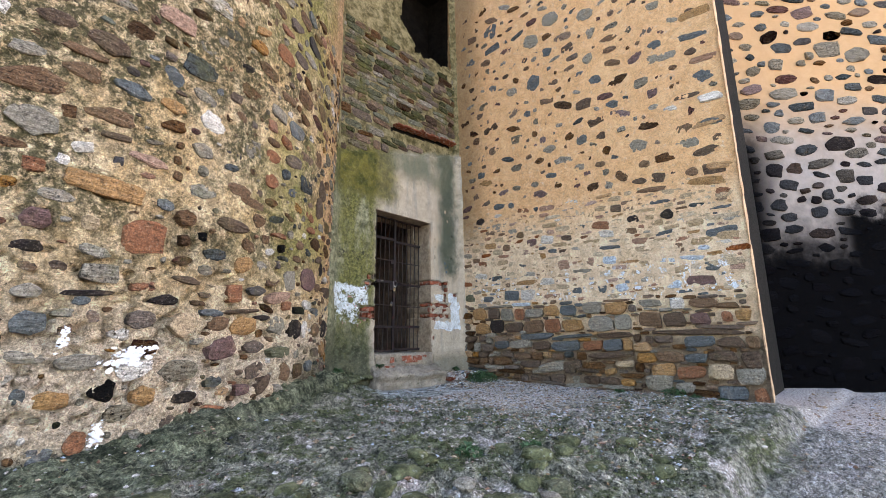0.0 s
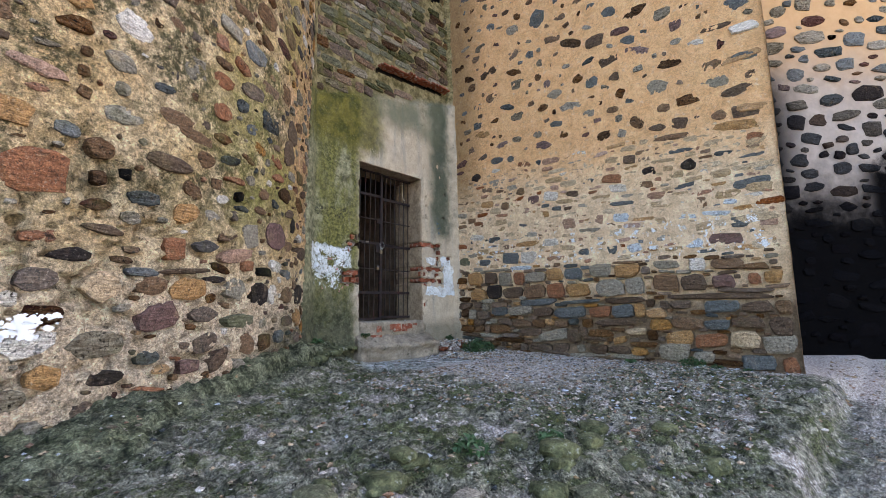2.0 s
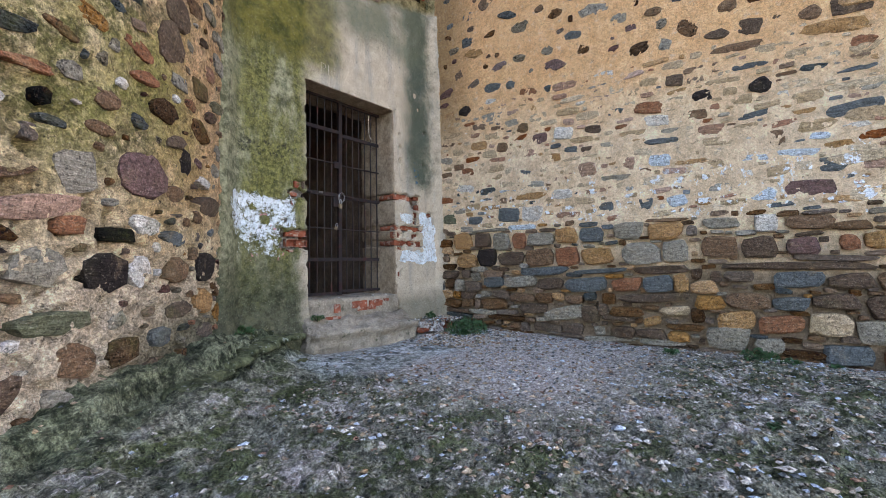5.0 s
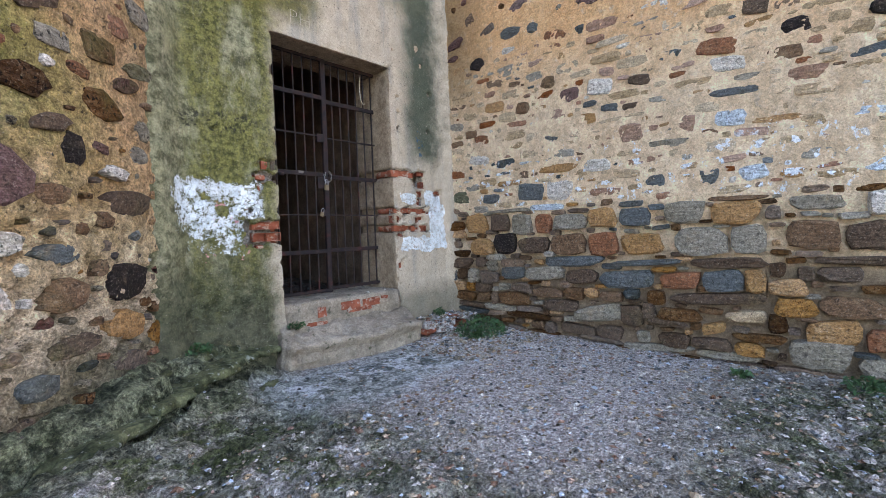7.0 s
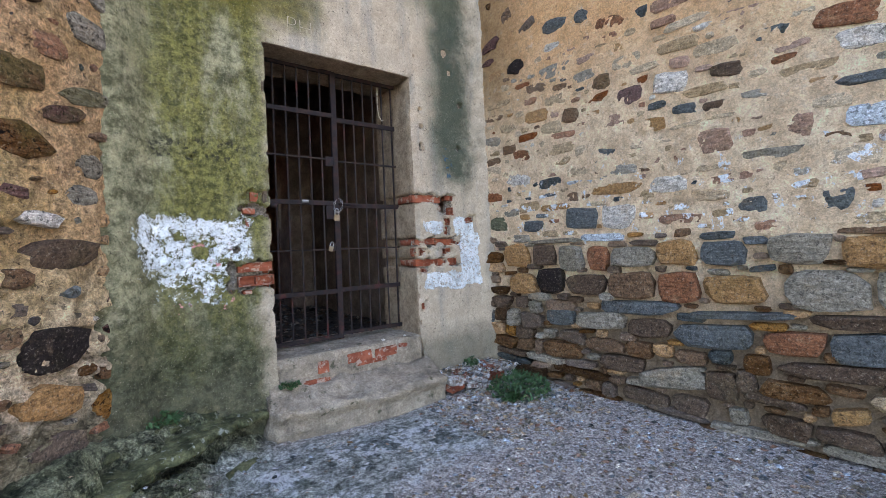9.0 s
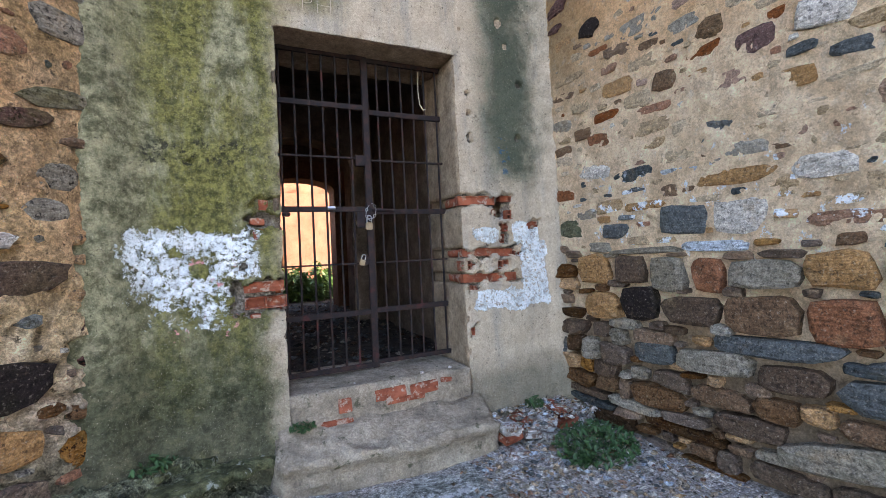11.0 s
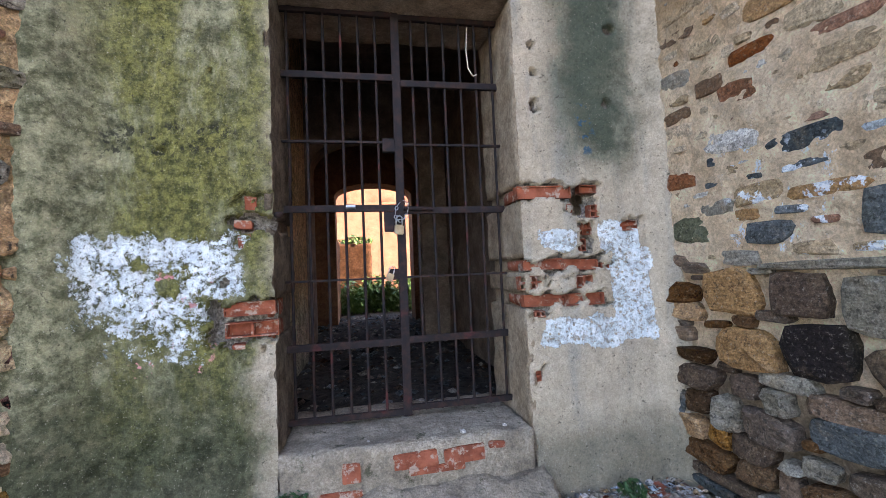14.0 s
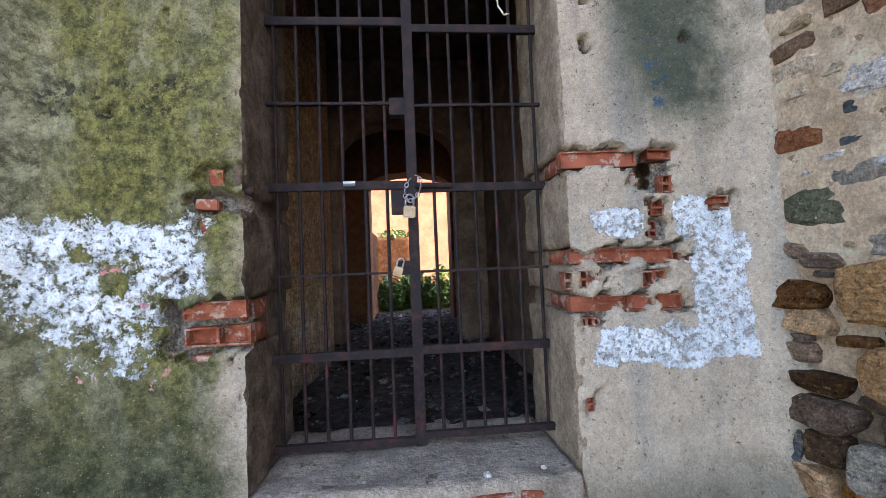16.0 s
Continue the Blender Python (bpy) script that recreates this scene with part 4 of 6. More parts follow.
COURSE_LOW = [
    ("rust", 2.32, 0.50, 0.29, 0.14, 4), ("umber", 1.51, 0.50, 0.30, 0.13, 5), ("slate", 2.61, 0.51, 0.27, 0.17, 7), ("slate", 0.80, 0.51, 0.27, 0.13, 5),
    ("ochre", 2.81, 0.52, 0.13, 0.18, 7), ("grey", 1.15, 0.52, 0.40, 0.13, 5), ("umber", 4.02, 0.55, 0.29, 0.13, 5), ("brown", 4.25, 0.55, 0.15, 0.15, 5),
    ("slate", 3.69, 0.56, 0.34, 0.15, -1), ("slate", 1.44, 0.64, 0.56, 0.10, 2), ("slate", 2.06, 0.64, 0.56, 0.05, 3), ("umber", 2.64, 0.65, 0.51, 0.08, 3),
    ("umber", 3.66, 0.68, 1.05, 0.07, 0), ("ochre", 0.43, 0.78, 0.28, 0.18, 2), ("umber", 1.03, 0.79, 0.35, 0.16, 2), ("rust", 1.71, 0.80, 0.26, 0.21, 5),
    ("ochre", 2.03, 0.80, 0.34, 0.18, 3), ("brown", 1.39, 0.80, 0.33, 0.20, 3),
]
COURSE_TOP = [
    ("dark", 0.71, 0.81, 0.25, 0.22, 1), ("grey", 2.46, 0.82, 0.36, 0.23, 4), ("grey", 2.77, 0.83, 0.22, 0.22, 4), ("purple", 3.73, 0.85, 0.23, 0.16, -0),
    ("umber", 3.43, 0.85, 0.27, 0.20, 1), ("brown", 3.13, 0.86, 0.29, 0.20, -3), ("rust", 4.02, 0.87, 0.12, 0.13, 2), ("ochre", 4.19, 0.88, 0.17, 0.14, -3),
    ("rust", 1.14, 1.00, 0.18, 0.19, -1), ("grey", 0.91, 1.00, 0.22, 0.21, -1), ("grey", 1.41, 1.01, 0.33, 0.15, 2), ("umber", 0.66, 1.03, 0.21, 0.18, -1),
    ("ochre", 2.69, 1.03, 0.32, 0.18, 2), ("slate", 1.98, 1.03, 0.25, 0.16, -1), ("ochre", 0.38, 1.03, 0.26, 0.22, -1), ("ochre", 1.71, 1.04, 0.25, 0.18, -1),
    ("grey", 2.35, 1.05, 0.29, 0.18, -2), ("brown", 3.78, 1.05, 0.32, 0.12, -2), ("quartz", 3.48, 1.06, 0.17, 0.16, 1),
]
BAND_LOW = [
    ("grey", 3.15, 1.08, 0.30, 0.10, -1), ("bluewhite", 1.19, 1.16, 0.36, 0.06, -1), ("slate", 0.56, 1.28, 0.20, 0.10, -1), ("quartz", 1.32, 1.31, 0.26, 0.19, -1),
    ("green", 0.19, 1.32, 0.21, 0.14, 1), ("slate", 2.14, 1.32, 0.15, 0.10, -1), ("slate", 2.52, 1.32, 0.14, 0.13, 1), ("slate", 1.02, 1.32, 0.28, 0.17, -4),
    ("bluewhite", 2.80, 1.32, 0.18, 0.11, 9), ("bluewhite", 3.46, 1.32, 0.21, 0.12, -3), ("purple", 3.79, 1.34, 0.34, 0.13, -3), ("pinkish", 4.19, 1.50, 0.21, 0.11, -3),
    ("quartz", 1.67, 1.51, 0.24, 0.12, -0), ("slate", 3.95, 1.52, 0.19, 0.13, -0), ("ochre", 1.30, 1.52, 0.40, 0.09, -2), ("bluewhite", 1.01, 1.60, 0.22, 0.04, -5),
    ("grey", 2.24, 1.61, 0.30, 0.07, -3), ("bluewhite", 3.40, 1.65, 0.24, 0.06, -5),
]
BAND_MIDDLE = [
    ("bluewhite", 3.72, 1.65, 0.29, 0.06, -7), ("quartz", 0.42, 1.71, 0.29, 0.11, -5), ("bluewhite", 2.66, 1.74, 0.20, 0.12, -4), ("pinkish", 1.95, 1.74, 0.21, 0.16, -0),
    ("pinkish", 2.37, 1.75, 0.12, 0.13, -12), ("bluewhite", 3.87, 1.77, 0.14, 0.06, -6), ("slate", 1.21, 1.77, 0.25, 0.13, -1), ("brown", 3.57, 1.80, 0.14, 0.14, 2),
    ("rust", 0.46, 1.91, 0.20, 0.10, -7), ("slate", 2.68, 1.93, 0.32, 0.06, -2), ("slate", 4.11, 1.96, 0.40, 0.12, 3), ("umber", 1.98, 1.96, 0.18, 0.07, -8),
    ("quartz", 2.64, 2.14, 0.25, 0.11, -8), ("rust", 2.32, 2.14, 0.14, 0.05, -3), ("brown", 0.95, 2.15, 0.15, 0.12, -9), ("umber", 2.03, 2.17, 0.18, 0.09, -9),
    ("purple", 1.42, 2.17, 0.19, 0.14, -1), ("quartz", 1.70, 2.19, 0.22, 0.14, -10),
]
BAND_TOP = [
    ("slate", 4.13, 2.28, 0.28, 0.05, 1), ("rust", 2.57, 2.29, 0.28, 0.13, -8), ("dark", 3.04, 2.30, 0.18, 0.12, -5), ("dark", 3.48, 2.30, 0.17, 0.15, -5),
    ("slate", 2.25, 2.31, 0.18, 0.09, -3), ("brown", 1.22, 2.34, 0.14, 0.12, -12), ("rust", 4.16, 2.49, 0.17, 0.11, -12), ("umber", 2.81, 2.51, 0.16, 0.12, -5),
    ("ochre", 4.00, 2.67, 0.47, 0.12, -10), ("brown", 3.35, 2.69, 0.48, 0.08, -5), ("dark", 0.43, 2.71, 0.18, 0.15, -3), ("rust", 1.29, 2.76, 0.24, 0.11, -10),
    ("umber", 4.10, 2.82, 0.28, 0.16, -9), ("brown", 3.84, 2.84, 0.16, 0.13, -8), ("umber", 3.42, 2.85, 0.19, 0.15, -14), ("umber", 3.17, 2.86, 0.21, 0.10, -9),
    ("slate", 1.07, 2.89, 0.12, 0.11, -17), ("slate", 0.83, 2.92, 0.24, 0.11, -4), ("umber", 4.06, 3.09, 0.37, 0.13, 6),
]
FIELD_LOW = [
    ("brown", 3.26, 3.10, 0.15, 0.12, -8), ("brown", 2.64, 3.26, 0.16, 0.09, -8), ("slate", 1.83, 3.27, 0.20, 0.10, -8), ("grey", 3.83, 3.28, 0.33, 0.18, -14),
    ("grey", 2.31, 3.29, 0.18, 0.13, 0), ("grey", 3.20, 3.40, 0.26, 0.21, -12), ("ochre", 0.56, 3.43, 0.30, 0.13, -13), ("brown", 3.83, 3.48, 0.24, 0.17, -4),
    ("slate", 4.13, 3.49, 0.28, 0.11, -5), ("umber", 2.68, 3.73, 0.15, 0.13, -3), ("grey", 1.83, 3.74, 0.25, 0.14, -2), ("slate", 2.38, 3.75, 0.18, 0.17, -2),
    ("quartz", 3.66, 3.83, 0.20, 0.12, 5), ("umber", 3.89, 3.96, 0.34, 0.08, -2), ("slate", 4.12, 4.19, 0.29, 0.19, -13), ("slate", 2.88, 4.20, 0.22, 0.13, -20),
    ("umber", 2.45, 4.36, 0.28, 0.18, 4), ("umber", 4.01, 4.62, 0.16, 0.12, -9),
]
FIELD_HIGH = [
    ("grey", 3.63, 4.70, 0.41, 0.15, -8), ("slate", 2.65, 4.71, 0.20, 0.18, 22), ("slate", 4.07, 4.86, 0.40, 0.11, -8), ("brown", 2.95, 4.90, 0.26, 0.12, -23),
    ("slate", 2.43, 4.90, 0.17, 0.12, -22), ("slate", 3.57, 4.93, 0.21, 0.15, -13), ("slate", 1.59, 5.08, 0.25, 0.33, -10), ("grey", 2.57, 5.15, 0.16, 0.20, -24),
    ("grey", 3.83, 5.23, 0.16, 0.09, -27), ("umber", 4.07, 5.25, 0.15, 0.11, -28), ("brown", 2.93, 5.35, 0.31, 0.12, -2), ("slate", 1.87, 5.58, 0.19, 0.16, -24),
    ("grey", 2.63, 5.59, 0.15, 0.21, -26), ("grey", 3.59, 5.60, 0.20, 0.13, -10), ("grey", 1.58, 5.93, 0.33, 0.28, -25), ("grey", 2.58, 5.97, 0.29, 0.23, -28),
    ("grey", 1.97, 6.21, 0.32, 0.29, -4), ("slate", 0.73, 6.55, 0.31, 0.33, -15), ("brown", 0.77, 6.79, 0.31, 0.15, -23),
]
rnd = random.Random(8)
COURSES, BANDS, FIELDS = COURSE_FOOT + COURSE_LOW + COURSE_TOP, BAND_LOW + BAND_MIDDLE, BAND_TOP + FIELD_LOW + FIELD_HIGH
taken = [(u, v, w / 2, h / 2) for _, u, v, w, h, _k in COURSES + BANDS + FIELDS]
low_blocks = [q for q in courses(rnd, 0.05, 4.1, -0.22, 1.12, (0.045, 0.15), (0.1, 0.36), taken) if q[0] + q[2] < 4.33]
taken += low_blocks
chips = scatter(rnd, 0.06, 4.25, -0.2, 1.18, [(0.1, 0.24, 0.04, 0.09), (0.05, 0.14, 0.025, 0.06)], 0.002, [1800, 2600], taken)
taken += chips
mid_blocks = scatter(rnd, 0.1, 4.25, 1.15, 2.75, [(0.16, 0.32, 0.05, 0.11), (0.08, 0.22, 0.03, 0.08), (0.04, 0.1, 0.02, 0.05)], 0.014, [800, 2400, 3000], taken)
taken += mid_blocks
quoins = [(4.33 - w / 2 * 1.08, v, w / 2, h / 2) for v, w, h in ((1.25, 0.3, 0.14), (1.55, 0.42, 0.1), (1.9, 0.3, 0.12), (2.15, 0.4, 0.07), (2.42, 0.26, 0.12), (2.85, 0.3, 0.1), (3.5, 0.4, 0.1), (3.85, 0.3, 0.13), (4.45, 0.34, 0.1), (5.2, 0.4, 0.14))]
taken += quoins
high_stones = scatter(rnd, 0.08, 4.3, 2.3, 7.1, [(0.2, 0.36, 0.1, 0.17), (0.1, 0.22, 0.07, 0.15), (0.05, 0.12, 0.04, 0.09)], lambda u, v: 0.05, [130, 700, 900], taken)
lay_marked(rnd, COURSES, right_frame, right_wall, "block", 0.032)
lay_marked(rnd, BANDS, right_frame, right_wall, "block", 0.014)
lay_marked(rnd, FIELDS, right_frame, right_wall, "round", 0.015)
lay(rnd, low_blocks, right_frame, right_wall, M["course_stone"], "block", 0.03, 200, M["right_stone_small"], "foot_stones", rank=lambda s: s[0])
lay(rnd, chips, right_frame, right_wall, M["course_stone"], "block", 0.022, 0, M["chip_stone"], "chip_stones")
lay(rnd, quoins, right_frame, right_wall, M["right_stone"], "block", 0.02, 20, M["right_stone_small"], "quoin_stones")
lay(rnd, mid_blocks, right_frame, right_wall, M["right_stone"], "block", 0.011, 150, M["right_stone_small"], "band_stones", rank=lambda s: s[0])
lay(rnd, high_stones, right_frame, right_wall, M["field_stone"], "round", 0.013, 160, M["field_stone_small"], "field_stones", lean=25, rank=lambda s: -s[2] * s[3])
rnd = random.Random(12)
BACK_LOW = [
    (0.36, 2.56, 0.38, 0.25, 5), (0.78, 2.91, 0.33, 0.18, 3), (1.37, 3.01, 0.33, 0.23, 7), (0.60, 3.15, 0.31, 0.25, 4),
    (1.59, 3.37, 0.22, 0.21, 5), (1.99, 3.74, 0.33, 0.28, -1), (0.64, 3.88, 0.33, 0.29, -1), (1.02, 3.91, 0.31, 0.24, 4),
    (1.56, 4.01, 0.55, 0.19, 12), (0.70, 4.21, 0.35, 0.19, 11), (2.30, 4.22, 0.46, 0.22, 10), (1.34, 4.30, 0.42, 0.22, 4),
    (2.01, 4.43, 0.57, 0.32, 6), (0.73, 4.80, 0.34, 0.25, 3), (2.39, 4.92, 0.49, 0.17, 8),
]
BACK_HIGH = [
    (1.67, 5.01, 0.36, 0.23, 13), (1.40, 5.25, 0.52, 0.18, 5), (0.33, 5.33, 0.54, 0.23, 10), (1.90, 5.51, 0.40, 0.28, 2),
    (1.09, 5.55, 0.56, 0.26, 5), (0.46, 5.66, 0.49, 0.21, 14), (0.56, 6.08, 0.30, 0.21, 11), (1.04, 6.24, 0.29, 0.27, -1),
    (2.73, 6.43, 0.53, 0.35, 21), (2.14, 6.56, 0.53, 0.35, 2), (1.18, 6.62, 0.45, 0.24, 4), (1.00, 6.88, 0.43, 0.25, 27),
    (0.86, 7.13, 0.25, 0.17, 11), (1.77, 7.45, 0.46, 0.25, 16), (2.98, 7.45, 0.49, 0.20, 7),
]
marked = [("", *row) for row in BACK_LOW + BACK_HIGH]
back_stones = scatter(rnd, 0.1, 3.6, -0.1, 8.5, [(0.3, 0.5, 0.14, 0.24), (0.16, 0.34, 0.09, 0.18), (0.1, 0.2, 0.06, 0.1)], 0.05, [300, 1100, 900], [(u, v, w / 2, h / 2) for _, u, v, w, h, _k in marked])
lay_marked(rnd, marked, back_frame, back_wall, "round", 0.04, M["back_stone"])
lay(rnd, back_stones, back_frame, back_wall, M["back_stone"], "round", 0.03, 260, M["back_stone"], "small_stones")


# ---- door wall ----
def wall_lean(z):
    return 0.022 * (z - 1.3)


def hurt(x, z):
    """How deep the plaster is broken away at a place."""
    j = 0.05 * fbm((x * 11, z * 11, 5), 4)
    d = 0.0
    for x0, x1, z0, z1, k in BROKEN:
        if x0 + j < x < x1 + j and z0 - j < z < z1 + j:
            d = max(d, k)
    for hx, hz, r, k in HOLES:
        if math.hypot(x - hx, z - hz) < r * (1 + 9 * j):
            d = max(d, k)
    return d


BROKEN = [
    (-0.19, -0.03, 1.46, 1.555, 0.04), (-0.225, 0.0, 1.40, 1.465, 0.1), (-0.21, -0.13, 1.30, 1.41, 0.035), (-0.33, 0.0, 0.885, 1.075, 0.09), (-0.25, -0.16, 0.855, 0.9, 0.04),
    (1.11, 1.60, 1.515, 1.595, 0.08), (1.44, 1.60, 1.40, 1.57, 0.09), (1.40, 1.45, 1.43, 1.50, 0.04), (1.46, 1.55, 1.24, 1.41, 0.08), (1.11, 1.60, 1.145, 1.215, 0.08), (1.58, 1.64, 1.14, 1.18, 0.045),
    (1.11, 1.27, 1.055, 1.13, 0.085), (1.43, 1.54, 1.05, 1.12, 0.085), (1.26, 1.44, 1.06, 1.12, 0.015), (1.11, 1.60, 0.96, 1.035, 0.08), (1.12, 1.27, 0.91, 0.95, 0.07),
    (1.715, 1.825, 1.345, 1.405, 0.08), (1.178, 1.22, 0.595, 0.65, 0.06),
]
HOLES = [
    (1.25, 2.33, 0.022, 0.08), (1.26, 2.19, 0.022, 0.08), (1.25, 2.02, 0.02, 0.08), (1.255, 1.99, 0.02, 0.08), (1.71, 2.45, 0.028, 0.1), (1.67, 2.03, 0.026, 0.1), (-0.265, 1.156, 0.024, 0.07), (-0.3, 2.12, 0.012, 0.04), (-0.09, 0.86, 0.012, 0.05), (1.6, 2.72, 0.02, 0.06), (1.55, 2.9, 0.03, 0.06), (1.22, 2.8, 0.02, 0.05),
    (-0.5, 1.75, 0.015, 0.03), (-0.63, 2.4, 0.02, 0.02),
]


def plaster_top(x):
    return 3.35 + 0.28 * (x + 0.8) + 0.05 * fbm((x * 5, 0, 1), 3)


def door_point(x, z):
    k = 0.010 * fbm((x * 3, z * 3, 41), 4) + 0.004 * fbm((x * 16, z * 16, 43), 3)
    k += hurt(x, z) * (1 + 0.25 * fbm((x * 20, z * 20, 2), 2))
    cove = sm(-x, 0.68, 0.92) * 0.16 + sm(x, 1.84, 1.99) * 0.1
    flare = 0.05 * sm(-z, -0.45, -0.05)
    if plaster_top(x) < z:
        k += 0.035
    e = 0.0
    if DOOR_Z0 - 0.4 < z < DOOR_Z1 + 0.02 and (abs(x - DOOR_X[0]) < 0.015 or abs(x - DOOR_X[1]) < 0.015):
        e = 0.03 * max(0, fbm((x, z * 9, 3), 4))
    return (x + (-e if abs(x - DOOR_X[0]) < 0.015 else e if abs(x - DOOR_X[1]) < 0.015 else 0), wall_lean(z) + k - cove - flare + e * 0.7, z)


def in_wall(x, z):
    if DOOR_X[0] < x < DOOR_X[1] and 0.0 < z < DOOR_Z1:
        return False
    if math.hypot((x - 1.495) * 1.35, z - 1.495) < 0.058 + 0.02 * fbm((x * 25, z * 25, 7), 3):
        return False
    hole_x0 = 0.84 + 0.14 * fbm((0, z * 3, 9), 3) - 0.35 * sm(z, 5.9, 6.5)
    if z > 5.9 + 0.12 * (x - 0.7) + 0.1 * fbm((x * 5, 1, 1), 3) and hole_x0 < x < 1.8 + 0.08 * fbm((3, z * 4, 1), 3):
        return False
    if 0.27 < x < 1.72 and 0 < z - (4.08 + 0.1 * (x - 0.24)) < 0.075 + 0.04 * fbm((x * 8, 2, 2), 3):
        return False
    return True


dx = spread(-1.15, DOOR_X[0], 0.0125) + spread(*DOOR_X, 0.0125)[1:] + spread(DOOR_X[1], 2.12, 0.0125)[1:]
dz = spread(-0.3, DOOR_Z0, 0.014) + spread(DOOR_Z0, DOOR_Z1, 0.0125)[1:] + spread(DOOR_Z1, 3.3, 0.014)[1:] + spread(3.3, 6.6, 0.025)[1:] + spread(6.8, 8.9, 0.3)
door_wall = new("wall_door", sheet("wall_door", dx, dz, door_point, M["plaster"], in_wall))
tagged(door_wall, "plastered doorway wall stained with green moss and algae", "wall", kind="structure")


def rough_slab(name, lo, hi, material, parent, step=0.04, amp=0.008, lean=True):
    """A block with hammered faces."""
    bm = bmesh.new()
    nx, ny, nz = [max(1, min(60, round((hi[i] - lo[i]) / step))) for i in range(3)]
    seen = {}

    def vert(i, j, k):
        if (i, j, k) not in seen:
            p = Vector((lo[0] + (hi[0] - lo[0]) * i / nx, lo[1] + (hi[1] - lo[1]) * j / ny, lo[2] + (hi[2] - lo[2]) * k / nz))
            q = p + Vector([amp * fbm((p.x * 7 + s, p.y * 7, p.z * 7 + s), 4) for s in (1, 21, 41)])
            for ax, (c, n) in enumerate(((i, nx), (j, ny), (k, nz))):
                others = [(a, b) for q2, (a, b) in enumerate(((i, nx), (j, ny), (k, nz))) if q2 != ax]
                if c in (0, n) and any(a in (0, b) for a, b in others):
                    q[ax] += (0.5 if c == 0 else -0.5) * amp * (1 + fbm((p.x * 5, p.y * 5, p.z * 5), 3))
            if lean:
                q.y += wall_lean(p.z)
            seen[(i, j, k)] = bm.verts.new(q)
        return seen[(i, j, k)]

    for i in range(nx):
        for k in range(nz):
            bm.faces.new([vert(*p) for p in ((i, 0, k), (i + 1, 0, k), (i + 1, 0, k + 1), (i, 0, k + 1))])
            bm.faces.new([vert(*p) for p in ((i, ny, k), (i, ny, k + 1), (i + 1, ny, k + 1), (i + 1, ny, k))])
    for j in range(ny):
        for k in range(nz):
            bm.faces.new([vert(*p) for p in ((0, j, k), (0, j, k + 1), (0, j + 1, k + 1), (0, j + 1, k))])
            bm.faces.new([vert(*p) for p in ((nx, j, k), (nx, j + 1, k), (nx, j + 1, k + 1), (nx, j, k + 1))])
    for i in range(nx):
        for j in range(ny):
            bm.faces.new([vert(*p) for p in ((i, j, 0), (i, j + 1, 0), (i + 1, j + 1, 0), (i + 1, j, 0))])
            bm.faces.new([vert(*p) for p in ((i, j, nz), (i + 1, j, nz), (i + 1, j + 1, nz), (i, j + 1, nz))])
    return link(name, bm, material, parent, smooth=True)


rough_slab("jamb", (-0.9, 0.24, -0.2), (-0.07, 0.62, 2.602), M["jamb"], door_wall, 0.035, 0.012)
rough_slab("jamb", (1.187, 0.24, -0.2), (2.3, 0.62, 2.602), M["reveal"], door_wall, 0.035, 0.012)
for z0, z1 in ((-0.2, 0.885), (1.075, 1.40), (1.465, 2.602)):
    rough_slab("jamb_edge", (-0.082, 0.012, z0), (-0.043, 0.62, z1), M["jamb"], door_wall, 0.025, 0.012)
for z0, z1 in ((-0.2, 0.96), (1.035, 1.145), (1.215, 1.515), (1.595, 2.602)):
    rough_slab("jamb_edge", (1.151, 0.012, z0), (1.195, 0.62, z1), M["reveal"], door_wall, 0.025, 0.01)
for x0, z0, z1 in ((-0.09, 0.89, 0.975), (-0.09, 0.985, 1.07), (1.158, 0.965, 1.03), (1.158, 1.15, 1.21), (1.158, 1.52, 1.59)):
    rough_slab("brick", (x0, 0.06, z0), (x0 + 0.04, 0.3, z1), M["brick"], door_wall, 0.03, 0.01)
rough_slab("lintel", (-0.9, 0.014, 2.604), (2.3, 0.62, 3.2), M["reveal"], door_wall, 0.04, 0.01)
# added boxes behind slot and hole; the black ones paint the dark inside
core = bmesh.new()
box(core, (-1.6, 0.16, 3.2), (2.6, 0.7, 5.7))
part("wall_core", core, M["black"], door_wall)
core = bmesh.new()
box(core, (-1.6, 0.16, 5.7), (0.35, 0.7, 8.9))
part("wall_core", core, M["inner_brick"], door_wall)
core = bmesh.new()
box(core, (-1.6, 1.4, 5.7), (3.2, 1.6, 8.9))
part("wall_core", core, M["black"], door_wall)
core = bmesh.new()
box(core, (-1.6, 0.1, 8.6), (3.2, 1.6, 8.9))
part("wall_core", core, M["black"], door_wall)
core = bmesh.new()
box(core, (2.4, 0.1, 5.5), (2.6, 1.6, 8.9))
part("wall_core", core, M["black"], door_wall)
sill = rough_slab("door_sill", (-0.043, -0.03, 0.05), (1.146, 0.6, DOOR_Z0), M["concrete"], None, 0.03, 0.012)
tagged(sill, "worn mortar doorsill with broken red bricks showing", "doorsill", kind="structure")
# broken tiles in the slot over the door
rnd = random.Random(3)
tile_row = thing("tile_course", "broken red clay tiles jutting over a slot in the wall", "roof tile", at=(0.3, 0, 4.2))
x = 0.3
while x < 1.7:
    w = rnd.uniform(0.12, 0.26)
    bm = bmesh.new()
    box(bm, (x - 0.3, -0.02 - rnd.uniform(0, 0.06), 4.165 + 0.1 * (x - 0.24) - 4.2), (x + w - 0.31, 0.12, 4.195 + 0.1 * (x - 0.24) - 4.2), 0.006, 0.02, 0, x)
    part("tile", bm, M["brick"], tile_row)
    x += w
# thin courses of the upper masonry
rnd = random.Random(21)


